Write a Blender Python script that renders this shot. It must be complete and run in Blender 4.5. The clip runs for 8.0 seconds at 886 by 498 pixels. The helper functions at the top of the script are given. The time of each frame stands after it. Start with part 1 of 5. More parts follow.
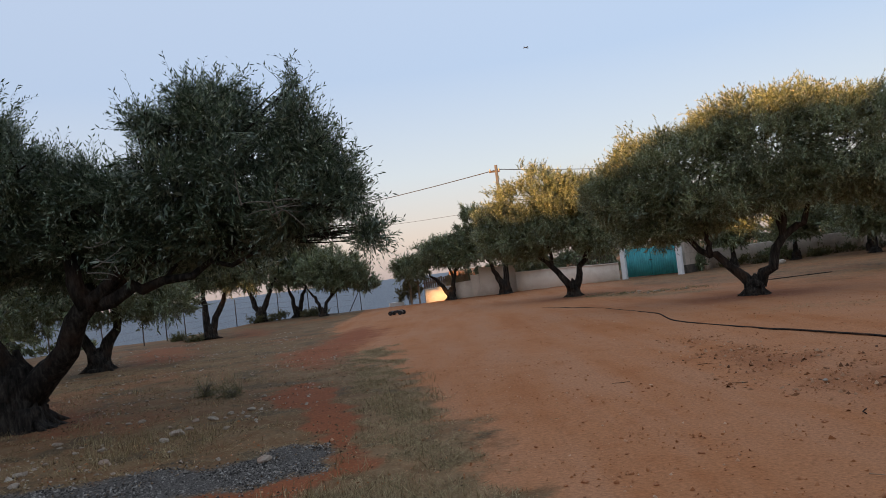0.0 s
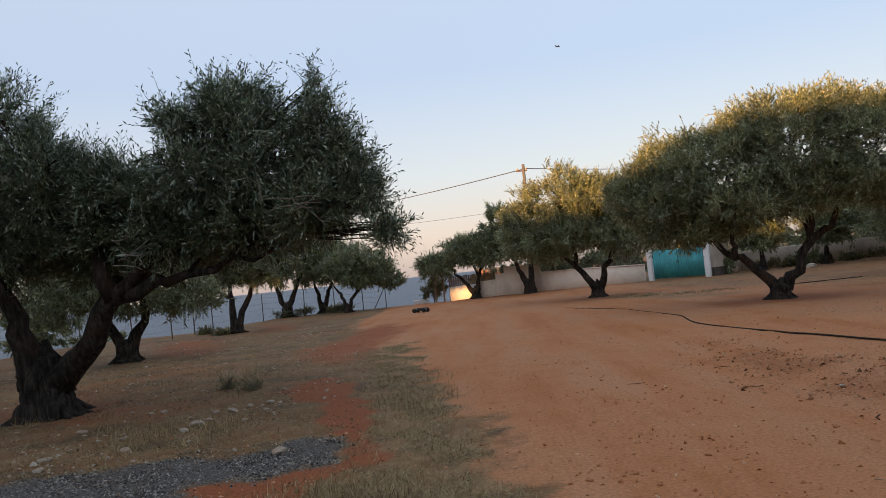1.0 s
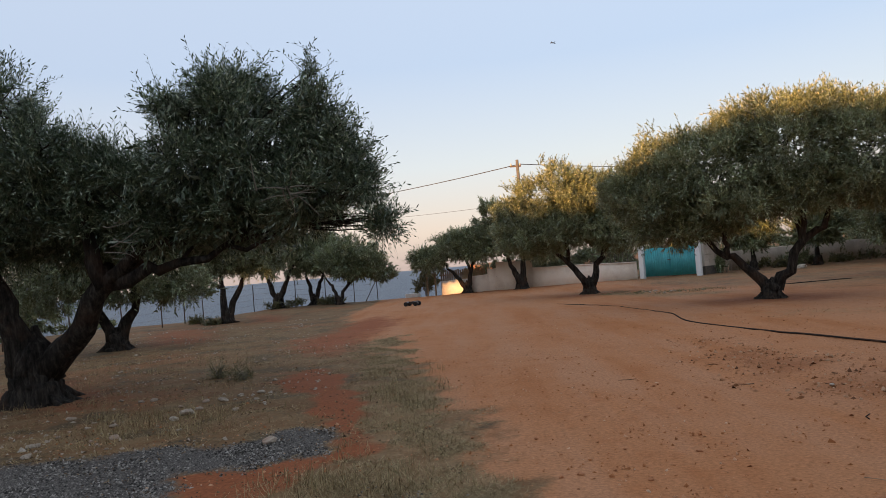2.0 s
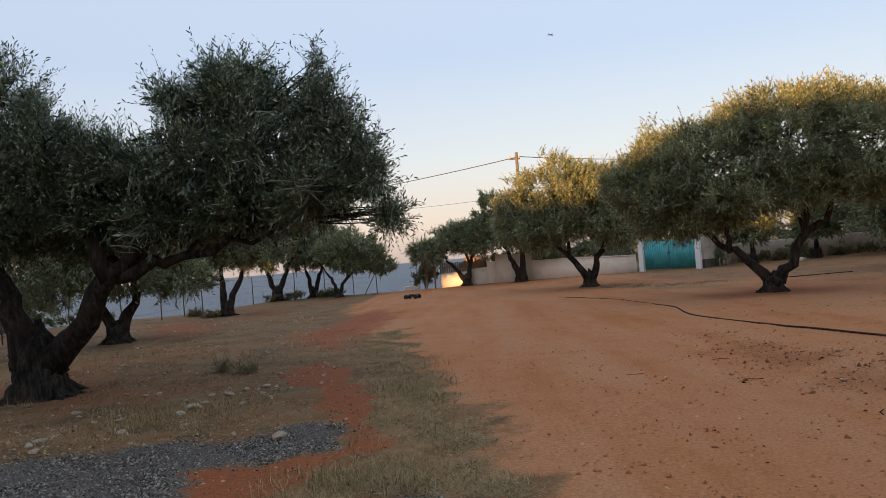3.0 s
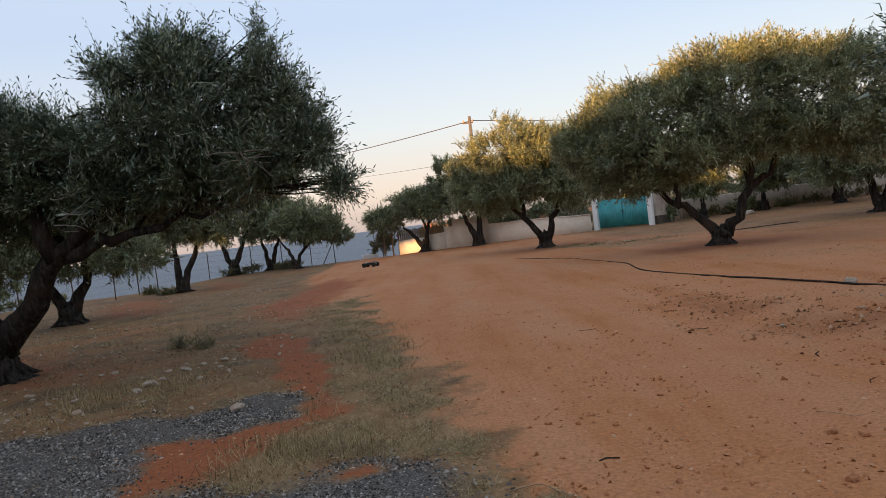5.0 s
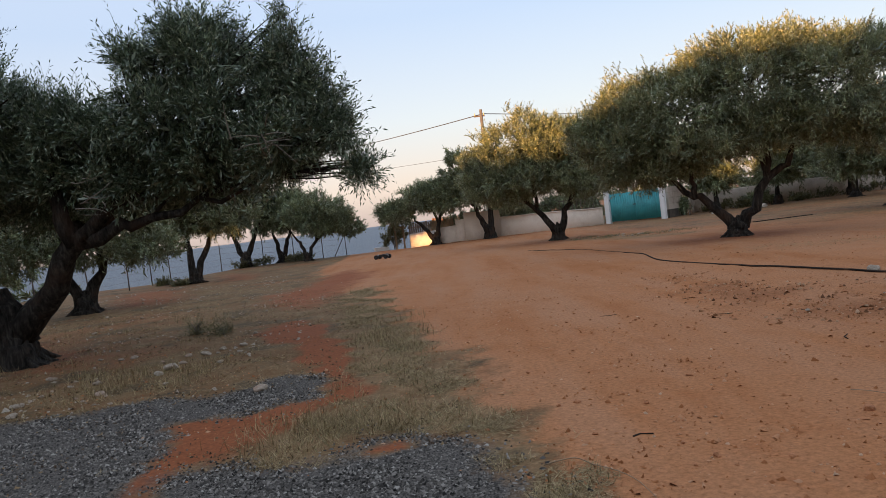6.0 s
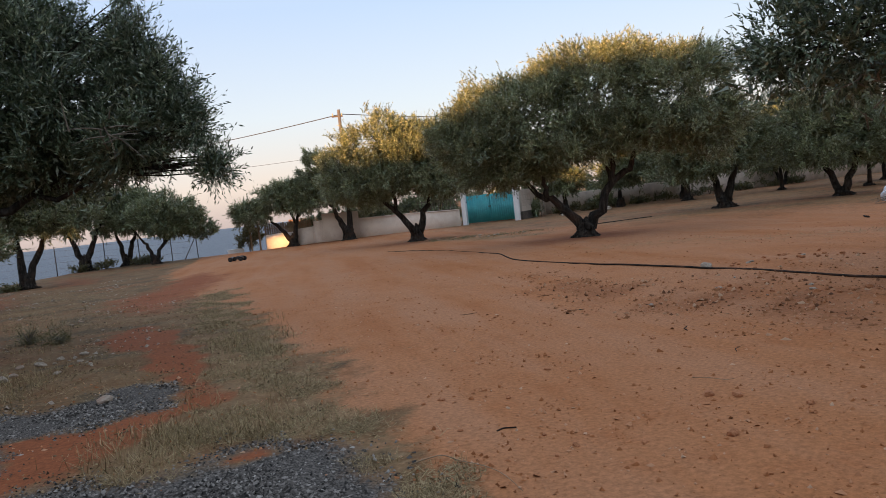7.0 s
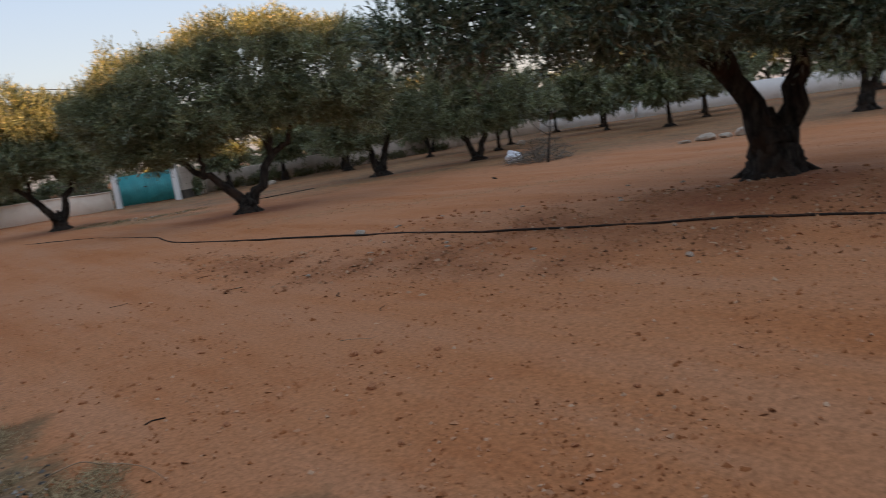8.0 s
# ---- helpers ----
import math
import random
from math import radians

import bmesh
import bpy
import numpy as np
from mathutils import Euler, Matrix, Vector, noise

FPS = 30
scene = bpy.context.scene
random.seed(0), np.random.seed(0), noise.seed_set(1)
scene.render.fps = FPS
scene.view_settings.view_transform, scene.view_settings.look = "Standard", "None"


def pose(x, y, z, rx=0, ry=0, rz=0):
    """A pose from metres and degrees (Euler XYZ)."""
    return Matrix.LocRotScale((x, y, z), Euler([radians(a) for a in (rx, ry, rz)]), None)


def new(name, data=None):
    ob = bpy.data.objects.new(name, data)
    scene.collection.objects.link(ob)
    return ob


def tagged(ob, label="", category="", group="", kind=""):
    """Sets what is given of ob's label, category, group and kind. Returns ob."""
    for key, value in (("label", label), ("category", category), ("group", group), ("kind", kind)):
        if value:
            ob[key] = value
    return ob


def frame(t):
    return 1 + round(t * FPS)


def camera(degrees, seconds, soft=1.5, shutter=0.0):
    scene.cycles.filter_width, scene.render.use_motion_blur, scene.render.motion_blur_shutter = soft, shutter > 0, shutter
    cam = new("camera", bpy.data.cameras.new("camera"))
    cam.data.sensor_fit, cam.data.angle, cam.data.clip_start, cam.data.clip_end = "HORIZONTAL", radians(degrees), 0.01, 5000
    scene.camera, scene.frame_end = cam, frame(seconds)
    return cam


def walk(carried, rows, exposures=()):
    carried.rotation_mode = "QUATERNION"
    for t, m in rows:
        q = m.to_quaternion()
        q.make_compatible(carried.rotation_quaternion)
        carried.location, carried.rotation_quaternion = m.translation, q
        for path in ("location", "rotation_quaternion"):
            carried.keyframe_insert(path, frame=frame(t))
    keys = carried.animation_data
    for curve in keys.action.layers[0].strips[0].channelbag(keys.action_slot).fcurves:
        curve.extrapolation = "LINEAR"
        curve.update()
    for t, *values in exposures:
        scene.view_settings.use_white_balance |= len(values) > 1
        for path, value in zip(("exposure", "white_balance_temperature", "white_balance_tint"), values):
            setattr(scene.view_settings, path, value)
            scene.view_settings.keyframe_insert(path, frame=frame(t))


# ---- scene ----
cam = camera(61.39, 8.0, soft=0.7, shutter=0.08)
PATH = [
    (0, 0.024, 0.060, 1.674, 0.23, 1.68, 6.81),
    (0.5, 0.130, 0.011, 1.659, 2.88, 1.79, 5.69),
    (1, 0.162, -0.018, 1.654, 2.35, 1.79, 5.89),
    (1.5, 0.175, -0.006, 1.643, 1.17, 1.85, 5.51),
    (2, 0.131, -0.002, 1.637, 1.70, 1.30, 4.82),
    (3.3, -0.049, 0.052, 1.673, 1.36, 0.61, 4.83),
    (3.5, -0.067, 0.043, 1.663, 2.04, 0.58, 5.71),
    (4, -0.057, 0.030, 1.669, 2.21, 0.37, 7.49),
    (4.5, 0.024, -0.010, 1.664, -0.80, -0.92, 8.13),
    (5, 0.079, -0.017, 1.646, -1.74, -2.22, 7.07),
    (5.2, 0.063, -0.029, 1.637, -0.97, -2.29, 6.92),
    (6.3, -0.121, 0.056, 1.505, -1.21, -2.59, 6.84),
    (6.5, -0.123, 0.080, 1.510, -3.67, -2.80, 6.54),
    (7, -0.130, 0.073, 1.509, -11.99, -3.65, 6.59),
    (7.5, -0.113, 0.029, 1.486, -19.87, -5.74, 7.64),
    (7.7, -0.075, 0.000, 1.497, -23.61, -6.36, 8.27),
    (7.9, -0.028, -0.067, 1.528, -30.25, -7.86, 8.08),
    (8, 0.039, -0.103, 1.509, -37.27, -9.11, 8.71),
]
walk(cam, [(t, pose(x, y, z, 90 + pitch, roll, yaw)) for t, x, y, z, yaw, pitch, roll in PATH],
     exposures=[(0, 1.22, 6250, 10), (0.6, 1.31, 6400, 10), (2, 1.35, 6500, 10), (4, 1.42, 6600, 10), (5.2, 1.45, 6500, 10), (6.5, 1.48, 6330, 10), (7.5, 1.37, 6200, 10), (8, 1.26, 6250, 10)])

# ---- world, sun, exposure ----
SUN_AZ, SUN_EL = radians(215), radians(5.0)
TO_SUN = Vector((math.sin(SUN_AZ) * math.cos(SUN_EL), math.cos(SUN_AZ) * math.cos(SUN_EL), math.sin(SUN_EL)))

world = bpy.data.worlds.new("world")
scene.world = world
world.use_nodes = True
wn, wl = world.node_tree.nodes, world.node_tree.links
sky = wn.new("ShaderNodeTexSky")
sky.sky_type = 'NISHITA'
sky.sun_disc = False
sky.sun_elevation, sky.sun_rotation = SUN_EL, SUN_AZ
sky.air_density, sky.dust_density, sky.ozone_density = 1.0, 1.5, 2.0
# the dusk glow of the whole sky: pink haze at the horizon, lavender blue overhead
geo = wn.new("ShaderNodeTexCoord")
sep = wn.new("ShaderNodeSeparateXYZ")
ramp = wn.new("ShaderNodeValToRGB")
wl.new(geo.outputs["Generated"], sep.inputs[0])
wl.new(sep.outputs["Z"], ramp.inputs[0])
for n, (at, c) in enumerate([(0.0, (0.73, 0.58, 0.53)), (0.045, (0.97, 0.785, 0.69)), (0.13, (0.86, 0.86, 0.88)), (0.26, (0.64, 0.74, 0.93)), (0.55, (0.74, 0.83, 1.0))]):
    el = ramp.color_ramp.elements[n] if n < 2 else ramp.color_ramp.elements.new(at)
    el.position, el.color = at, (*c, 1)
scaled = wn.new("ShaderNodeVectorMath")
scaled.operation = 'SCALE'
scaled.inputs["Scale"].default_value = 0.22
wl.new(sky.outputs[0], scaled.inputs[0])
mixw = wn.new("ShaderNodeMix")
mixw.data_type = 'RGBA'
mixw.inputs[0].default_value = 0.75
wl.new(scaled.outputs[0], mixw.inputs[6])
wl.new(ramp.outputs[0], mixw.inputs[7])
bg = wn["Background"]
wl.new(mixw.outputs[2], bg.inputs[0])
bg.inputs[1].default_value = 0.42

sun = new("sun", bpy.data.lights.new("sun", 'SUN'))
sun.data.energy, sun.data.angle, sun.data.color = 5.0, radians(0.7), (1.0, 0.47, 0.15)
sun.rotation_mode = 'QUATERNION'
sun.rotation_quaternion = TO_SUN.to_track_quat('Z', 'Y')


# ---- materials ----
def material(name, rough=0.8, metal=0.0):
    m = bpy.data.materials.new(name)
    m.use_nodes = True
    b = m.node_tree.nodes["Principled BSDF"]
    b.inputs["Roughness"].default_value, b.inputs["Metallic"].default_value = rough, metal
    return m, m.node_tree.nodes, m.node_tree.links, b


def noise_node(nodes, links, scale, detail=4.0, rough=0.6, vec=None):
    if vec is None:
        g = nodes.new("ShaderNodeNewGeometry")
        vec = g.outputs["Position"]
    t = nodes.new("ShaderNodeTexNoise")
    t.inputs["Scale"].default_value, t.inputs["Detail"].default_value, t.inputs["Roughness"].default_value = scale, detail, rough
    links.new(vec, t.inputs["Vector"])
    return t.outputs["Fac"]


def ramp_node(nodes, links, fac, stops):
    r = nodes.new("ShaderNodeValToRGB")
    for n, (at, c) in enumerate(stops):
        e = r.color_ramp.elements[n] if n < 2 else r.color_ramp.elements.new(at)
        e.position, e.color = at, (*c, 1)
    links.new(fac, r.inputs[0])
    return r.outputs[0]


def mix_node(nodes, links, fac, a, b, blend='MIX'):
    m = nodes.new("ShaderNodeMix")
    m.data_type, m.blend_type = 'RGBA', blend
    for value, k in ((fac, 0), (a, 6), (b, 7)):
        if isinstance(value, (int, float)):
            m.inputs[k].default_value = value
        elif isinstance(value, tuple):
            m.inputs[k].default_value = (*value, 1)
        else:
            links.new(value, m.inputs[k])
    return m.outputs[2]


def math_node(nodes, links, op, a, b=0.0, clamp=False):
    m = nodes.new("ShaderNodeMath")
    m.operation, m.use_clamp = op, clamp
    for value, k in ((a, 0), (b, 1)):
        if isinstance(value, (int, float)):
            m.inputs[k].default_value = value
        else:
            links.new(value, m.inputs[k])
    return m.outputs[0]


def bump_node(nodes, links, b, height, strength=0.4, distance=0.02):
    n = nodes.new("ShaderNodeBump")
    n.inputs["Strength"].default_value, n.inputs["Distance"].default_value = strength, distance
    links.new(height, n.inputs["Height"])
    links.new(n.outputs[0], b.inputs["Normal"])


def rough_surface(name, dark, light, scale, fine, rough=0.85, bump=0.4, dist=0.01, metal=0.0, stain=None):
    """Two scales of mottling between two colours, with a fine relief and, if given, stains."""
    m, nodes, links, b = material(name, rough, metal)
    a = noise_node(nodes, links, scale, 5)
    f = noise_node(nodes, links, fine, 6, 0.7)
    both = math_node(nodes, links, 'ADD', math_node(nodes, links, 'MULTIPLY', a, 0.6), math_node(nodes, links, 'MULTIPLY', f, 0.4))
    col = ramp_node(nodes, links, both, [(0.36, dark), (0.62, light)])
    if stain:
        s = noise_node(nodes, links, scale * 0.35, 6, 0.75)
        col = mix_node(nodes, links, ramp_node(nodes, links, s, [(0.5, (0, 0, 0)), (0.68, (0.7, 0.7, 0.7))]), col, stain)
    links.new(col, b.inputs["Base Color"])
    bump_node(nodes, links, b, f, bump, dist)
    return m


def island_surface(name, stops, rough=0.85, grain=0.0):
    """Loose pieces in one mesh, each of its own shade."""
    m, nodes, links, b = material(name, rough)
    b.inputs["Specular IOR Level"].default_value = 0.15
    g = nodes.new("ShaderNodeNewGeometry")
    col = ramp_node(nodes, links, g.outputs["Random Per Island"], stops)
    if grain:
        f = noise_node(nodes, links, grain, 4)
        col = mix_node(nodes, links, 0.5, col, ramp_node(nodes, links, f, [(0.3, (0.3, 0.3, 0.3)), (0.7, (0.75, 0.75, 0.75))]), 'OVERLAY')
    links.new(col, b.inputs["Base Color"])
    return m


def leaf_material(name, stops, glow, through_leaf=(0.36, 0.27, 0.05)):
    """Glossy narrow leaves: every leaf and every spray has its own tone; inner sprays have shade painted in."""
    m, nodes, links, b = material(name, 0.36)
    g = nodes.new("ShaderNodeNewGeometry")
    col = ramp_node(nodes, links, g.outputs["Random Per Island"], stops)
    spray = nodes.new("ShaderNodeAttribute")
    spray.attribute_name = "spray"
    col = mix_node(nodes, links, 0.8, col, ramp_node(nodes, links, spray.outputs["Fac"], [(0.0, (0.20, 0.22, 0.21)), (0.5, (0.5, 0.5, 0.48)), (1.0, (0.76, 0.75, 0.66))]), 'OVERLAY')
    patch = noise_node(nodes, links, 0.9, 3)
    col = mix_node(nodes, links, math_node(nodes, links, 'MULTIPLY', patch, 0.3), col, (0.085, 0.115, 0.048))
    links.new(col, b.inputs["Base Color"])
    b.inputs["Specular IOR Level"].default_value = 0.6
    t = nodes.new("ShaderNodeBsdfTranslucent")
    links.new(mix_node(nodes, links, 0.5, col, through_leaf), t.inputs["Color"])
    mx = nodes.new("ShaderNodeMixShader")
    mx.inputs[0].default_value = glow
    links.new(b.outputs[0], mx.inputs[1])
    links.new(t.outputs[0], mx.inputs[2])
    links.new(mx.outputs[0], nodes["Material Output"].inputs["Surface"])
    return m


def ground_material():
    m, nodes, links, b = material("earth", 0.92)
    b.inputs["Specular IOR Level"].default_value = 0.2

    def mask(name, wobble):
        a = nodes.new("ShaderNodeAttribute")
        a.attribute_name = name
        n = noise_node(nodes, links, 4.5, 8, 0.75)
        s = math_node(nodes, links, 'ADD', a.outputs["Fac"], math_node(nodes, links, 'MULTIPLY', math_node(nodes, links, 'SUBTRACT', n, 0.5), wobble))
        return math_node(nodes, links, 'MULTIPLY', math_node(nodes, links, 'SUBTRACT', s, 0.30), 2.4, True)

    big, mid, fine, dust = (noise_node(nodes, links, s, d, r) for s, d, r in ((0.22, 4, 0.55), (1.7, 5, 0.65), (28.0, 6, 0.75), (7.0, 5, 0.7)))
    road = mix_node(nodes, links, ramp_node(nodes, links, big, [(0.38, (0, 0, 0)), (0.64, (1, 1, 1))]), (0.404, 0.160, 0.060), (0.413, 0.179, 0.077))
    road = mix_node(nodes, links, ramp_node(nodes, links, mid, [(0.52, (0, 0, 0)), (0.72, (0.55, 0.55, 0.55))]), road, (0.335, 0.108, 0.034))
    geo = nodes.new("ShaderNodeNewGeometry")
    maps = nodes.new("ShaderNodeMapping")
    maps.inputs["Rotation"].default_value, maps.inputs["Scale"].default_value = (0, 0, radians(-8)), (1.0, 0.16, 1.0)
    links.new(geo.outputs["Position"], maps.inputs["Vector"])
    rut = noise_node(nodes, links, 1.1, 4, 0.55, maps.outputs[0])
    road = mix_node(nodes, links, ramp_node(nodes, links, rut, [(0.46, (0, 0, 0)), (0.60, (0.8, 0.8, 0.8))]), road, (0.421, 0.196, 0.095))
    road = mix_node(nodes, links, ramp_node(nodes, links, rut, [(0.34, (0.7, 0.7, 0.7)), (0.44, (0, 0, 0))]), road, (0.353, 0.125, 0.040))
    field = mix_node(nodes, links, ramp_node(nodes, links, mid, [(0.40, (0, 0, 0)), (0.60, (1, 1, 1))]), (0.171, 0.088, 0.037), (0.217, 0.136, 0.066))
    field = mix_node(nodes, links, ramp_node(nodes, links, big, [(0.52, (0, 0, 0)), (0.62, (0.7, 0.7, 0.7))]), field, (0.234, 0.092, 0.036))
    moss = noise_node(nodes, links, 0.85, 5, 0.7)
    field = mix_node(nodes, links, ramp_node(nodes, links, moss, [(0.52, (0, 0, 0)), (0.60, (0.75, 0.75, 0.75))]), field, (0.073, 0.052, 0.027))
    field = mix_node(nodes, links, ramp_node(nodes, links, dust, [(0.54, (0, 0, 0)), (0.68, (0.6, 0.6, 0.6))]), field, (0.293, 0.205, 0.112))
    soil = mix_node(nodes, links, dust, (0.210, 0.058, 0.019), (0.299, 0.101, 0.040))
    gravel = mix_node(nodes, links, ramp_node(nodes, links, noise_node(nodes, links, 70.0, 3, 0.6), [(0.42, (0, 0, 0)), (0.58, (1, 1, 1))]), (0.033, 0.029, 0.025), (0.155, 0.135, 0.115))
    debris = mix_node(nodes, links, dust, (0.235, 0.088, 0.034), (0.37, 0.145, 0.056))
    col = mix_node(nodes, links, mask("road", 1.3), field, road)
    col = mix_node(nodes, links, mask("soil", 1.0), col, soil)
    col = mix_node(nodes, links, mask("debris", 0.7), col, debris)
    col = mix_node(nodes, links, mask("grass", 1.6), col, (0.265, 0.160, 0.078))
    col = mix_node(nodes, links, mask("gravel", 0.9), col, gravel)
    col = mix_node(nodes, links, 0.55, col, ramp_node(nodes, links, fine, [(0.34, (0.22, 0.22, 0.22)), (0.5, (0.5, 0.5, 0.5)), (0.66, (0.74, 0.74, 0.74))]), 'OVERLAY')
    links.new(col, b.inputs["Base Color"])
    grit = noise_node(nodes, links, 130.0, 6, 0.75)
    h = math_node(nodes, links, 'ADD', math_node(nodes, links, 'MULTIPLY', grit, 0.8), math_node(nodes, links, 'MULTIPLY', dust, 0.2))
    bump_node(nodes, links, b, h, 0.14, 0.012)
    return m


def bark_material():
    m, nodes, links, b = material("olive_bark", 0.92)
    b.inputs["Specular IOR Level"].default_value = 0.2
    geo = nodes.new("ShaderNodeNewGeometry")
    maps = nodes.new("ShaderNodeMapping")
    maps.inputs["Scale"].default_value = (1.0, 1.0, 0.22)
    links.new(geo.outputs["Position"], maps.inputs["Vector"])
    ribs = noise_node(nodes, links, 14.0, 5, 0.7, maps.outputs[0])
    fine = noise_node(nodes, links, 45.0, 5, 0.7)
    big = noise_node(nodes, links, 2.2, 4, 0.6)
    col = ramp_node(nodes, links, ribs, [(0.36, (0.008, 0.007, 0.006)), (0.52, (0.034, 0.029, 0.024)), (0.70, (0.095, 0.082, 0.067))])
    col = mix_node(nodes, links, ramp_node(nodes, links, big, [(0.50, (0, 0, 0)), (0.68, (0.6, 0.6, 0.6))]), col, (0.085, 0.050, 0.032))
    links.new(col, b.inputs["Base Color"])
    h = math_node(nodes, links, 'ADD', math_node(nodes, links, 'MULTIPLY', ribs, 0.8), math_node(nodes, links, 'MULTIPLY', fine, 0.2))
    bump_node(nodes, links, b, h, 1.0, 0.09)
    return m


EARTH = ground_material()
BARK = bark_material()
TWIG = rough_surface("grey_twig", (0.10, 0.085, 0.065), (0.20, 0.17, 0.13), 4.0, 40.0)
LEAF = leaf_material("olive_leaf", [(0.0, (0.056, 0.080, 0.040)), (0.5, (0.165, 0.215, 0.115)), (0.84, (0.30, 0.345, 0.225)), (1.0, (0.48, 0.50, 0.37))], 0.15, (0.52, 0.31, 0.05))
# greener, darker copy of the olive leaf, with crown shade put into its colour
SHADED_LEAF = leaf_material("shaded_olive_leaf", [(0.0, (0.018, 0.034, 0.019)), (0.5, (0.074, 0.110, 0.064)), (0.80, (0.185, 0.225, 0.150)), (1.0, (0.42, 0.45, 0.35))], 0.10, (0.12, 0.17, 0.05))
SCRUB = leaf_material("scrub_leaf", [(0.0, (0.05, 0.05, 0.025)), (0.6, (0.10, 0.10, 0.05)), (1.0, (0.22, 0.18, 0.09))], 0.25)
STRAW = island_surface("dry_grass", [(0.0, (0.090, 0.059, 0.027)), (0.4, (0.279, 0.198, 0.099)), (0.85, (0.522, 0.405, 0.225)), (1.0, (0.171, 0.153, 0.068))], 0.8)
WEED = island_surface("green_weed", [(0.0, (0.05, 0.065, 0.028)), (0.6, (0.12, 0.14, 0.06)), (1.0, (0.24, 0.23, 0.11))], 0.8)
GRAVEL = island_surface("crushed_stone", [(0.0, (0.014, 0.013, 0.011)), (0.45, (0.098, 0.086, 0.074)), (0.85, (0.241, 0.215, 0.186)), (1.0, (0.391, 0.358, 0.312))], 0.8)
PEBBLE = island_surface("red_pebbles", [(0.0, (0.22, 0.076, 0.026)), (0.3, (0.35, 0.130, 0.048)), (0.75, (0.48, 0.22, 0.105)), (0.94, (0.50, 0.27, 0.15)), (1.0, (0.54, 0.35, 0.22))], 0.9)
RUBBLE = island_surface("stony_rubble", [(0.0, (0.10, 0.045, 0.022)), (0.35, (0.28, 0.115, 0.048)), (0.75, (0.38, 0.18, 0.088)), (1.0, (0.48, 0.31, 0.19))], 0.9)
ROCK = rough_surface("pale_limestone", (0.25, 0.19, 0.135), (0.48, 0.41, 0.325), 5.0, 40.0, 0.9, 0.6, 0.02, stain=(0.40, 0.22, 0.14))
CLOD = rough_surface("earth_clod", (0.30, 0.115, 0.046), (0.52, 0.22, 0.095), 9.0, 60.0, 0.95, 0.7, 0.02)
PLASTER = rough_surface("weathered_plaster", (0.80, 0.69, 0.565), (0.87, 0.78, 0.67), 0.8, 14.0, 0.9, 0.3, 0.01, stain=(0.56, 0.43, 0.32))
WHITEWASH = rough_surface("white_paint", (0.80, 0.79, 0.76), (0.88, 0.87, 0.85), 1.5, 18.0, 0.75, 0.2, 0.005, stain=(0.64, 0.60, 0.54))
CONCRETE = rough_surface("old_concrete", (0.50, 0.41, 0.325), (0.66, 0.56, 0.46), 0.7, 16.0, 0.9, 0.4, 0.01, stain=(0.24, 0.19, 0.15))
TEAL = rough_surface("teal_paint", (0.034, 0.31, 0.335), (0.085, 0.43, 0.45), 1.2, 20.0, 0.45, 0.1, 0.003, stain=(0.045, 0.20, 0.20))
PLINTH = rough_surface("dark_rubble", (0.05, 0.045, 0.038), (0.16, 0.13, 0.10), 3.0, 20.0, 0.9, 0.6, 0.03)
WOOD = rough_surface("weathered_wood", (0.20, 0.13, 0.075), (0.40, 0.28, 0.17), 3.0, 30.0, 0.8, 0.4, 0.006)
RUST = rough_surface("rusty_steel", (0.045, 0.04, 0.038), (0.14, 0.095, 0.07), 4.0, 40.0, 0.7, 0.3, 0.003)
RUBBER = rough_surface("black_polythene", (0.014, 0.012, 0.011), (0.045, 0.034, 0.027), 5.0, 60.0, 0.85, 0.15, 0.002, stain=(0.20, 0.10, 0.06))
LITTER = island_surface("dry_leaf_litter", [(0.0, (0.035, 0.022, 0.014)), (0.6, (0.13, 0.08, 0.045)), (1.0, (0.32, 0.22, 0.12))], 0.9)
RUBBER.node_tree.nodes["Principled BSDF"].inputs["Specular IOR Level"].default_value = 0.1
TYRE = rough_surface("tyre_rubber", (0.010, 0.010, 0.010), (0.03, 0.026, 0.023), 20.0, 120.0, 0.85, 0.5, 0.004)
SHELL = rough_surface("black_shell", (0.012, 0.012, 0.014), (0.04, 0.034, 0.03), 12.0, 90.0, 0.4, 0.1, 0.002)
ALLOY = rough_surface("grey_alloy", (0.25, 0.25, 0.26), (0.45, 0.45, 0.46), 15.0, 90.0, 0.4, 0.1, 0.002, 0.8)
AIRFRAME = rough_surface("airframe", (0.03, 0.035, 0.05), (0.05, 0.055, 0.07), 0.05, 1.0, 0.5, 0.0, 0.01)
POLE = rough_surface("weathered_pole", (0.075, 0.07, 0.065), (0.16, 0.15, 0.14), 3.0, 40.0, 0.85, 0.3, 0.01)
CABLE = rough_surface("cable", (0.03, 0.03, 0.035), (0.07, 0.07, 0.075), 2.0, 20.0, 0.6)
TARP = rough_surface("white_plastic", (0.62, 0.64, 0.68), (0.80, 0.81, 0.83), 2.0, 14.0, 0.55, 0.5, 0.03)


def sea_material():
    m, nodes, links, b = material("sea", 0.45)
    b.inputs["Base Color"].default_value = (0.035, 0.075, 0.125, 1)
    n = noise_node(nodes, links, 0.25, 6, 0.7)
    k = noise_node(nodes, links, 0.012, 4, 0.6)
    links.new(mix_node(nodes, links, k, (0.018, 0.045, 0.085), (0.04, 0.075, 0.115)), b.inputs["Base Color"])
    b.inputs["Specular IOR Level"].default_value = 0.3
    bump_node(nodes, links, b, n, 0.9, 1.2)
    return m


SEA = sea_material()


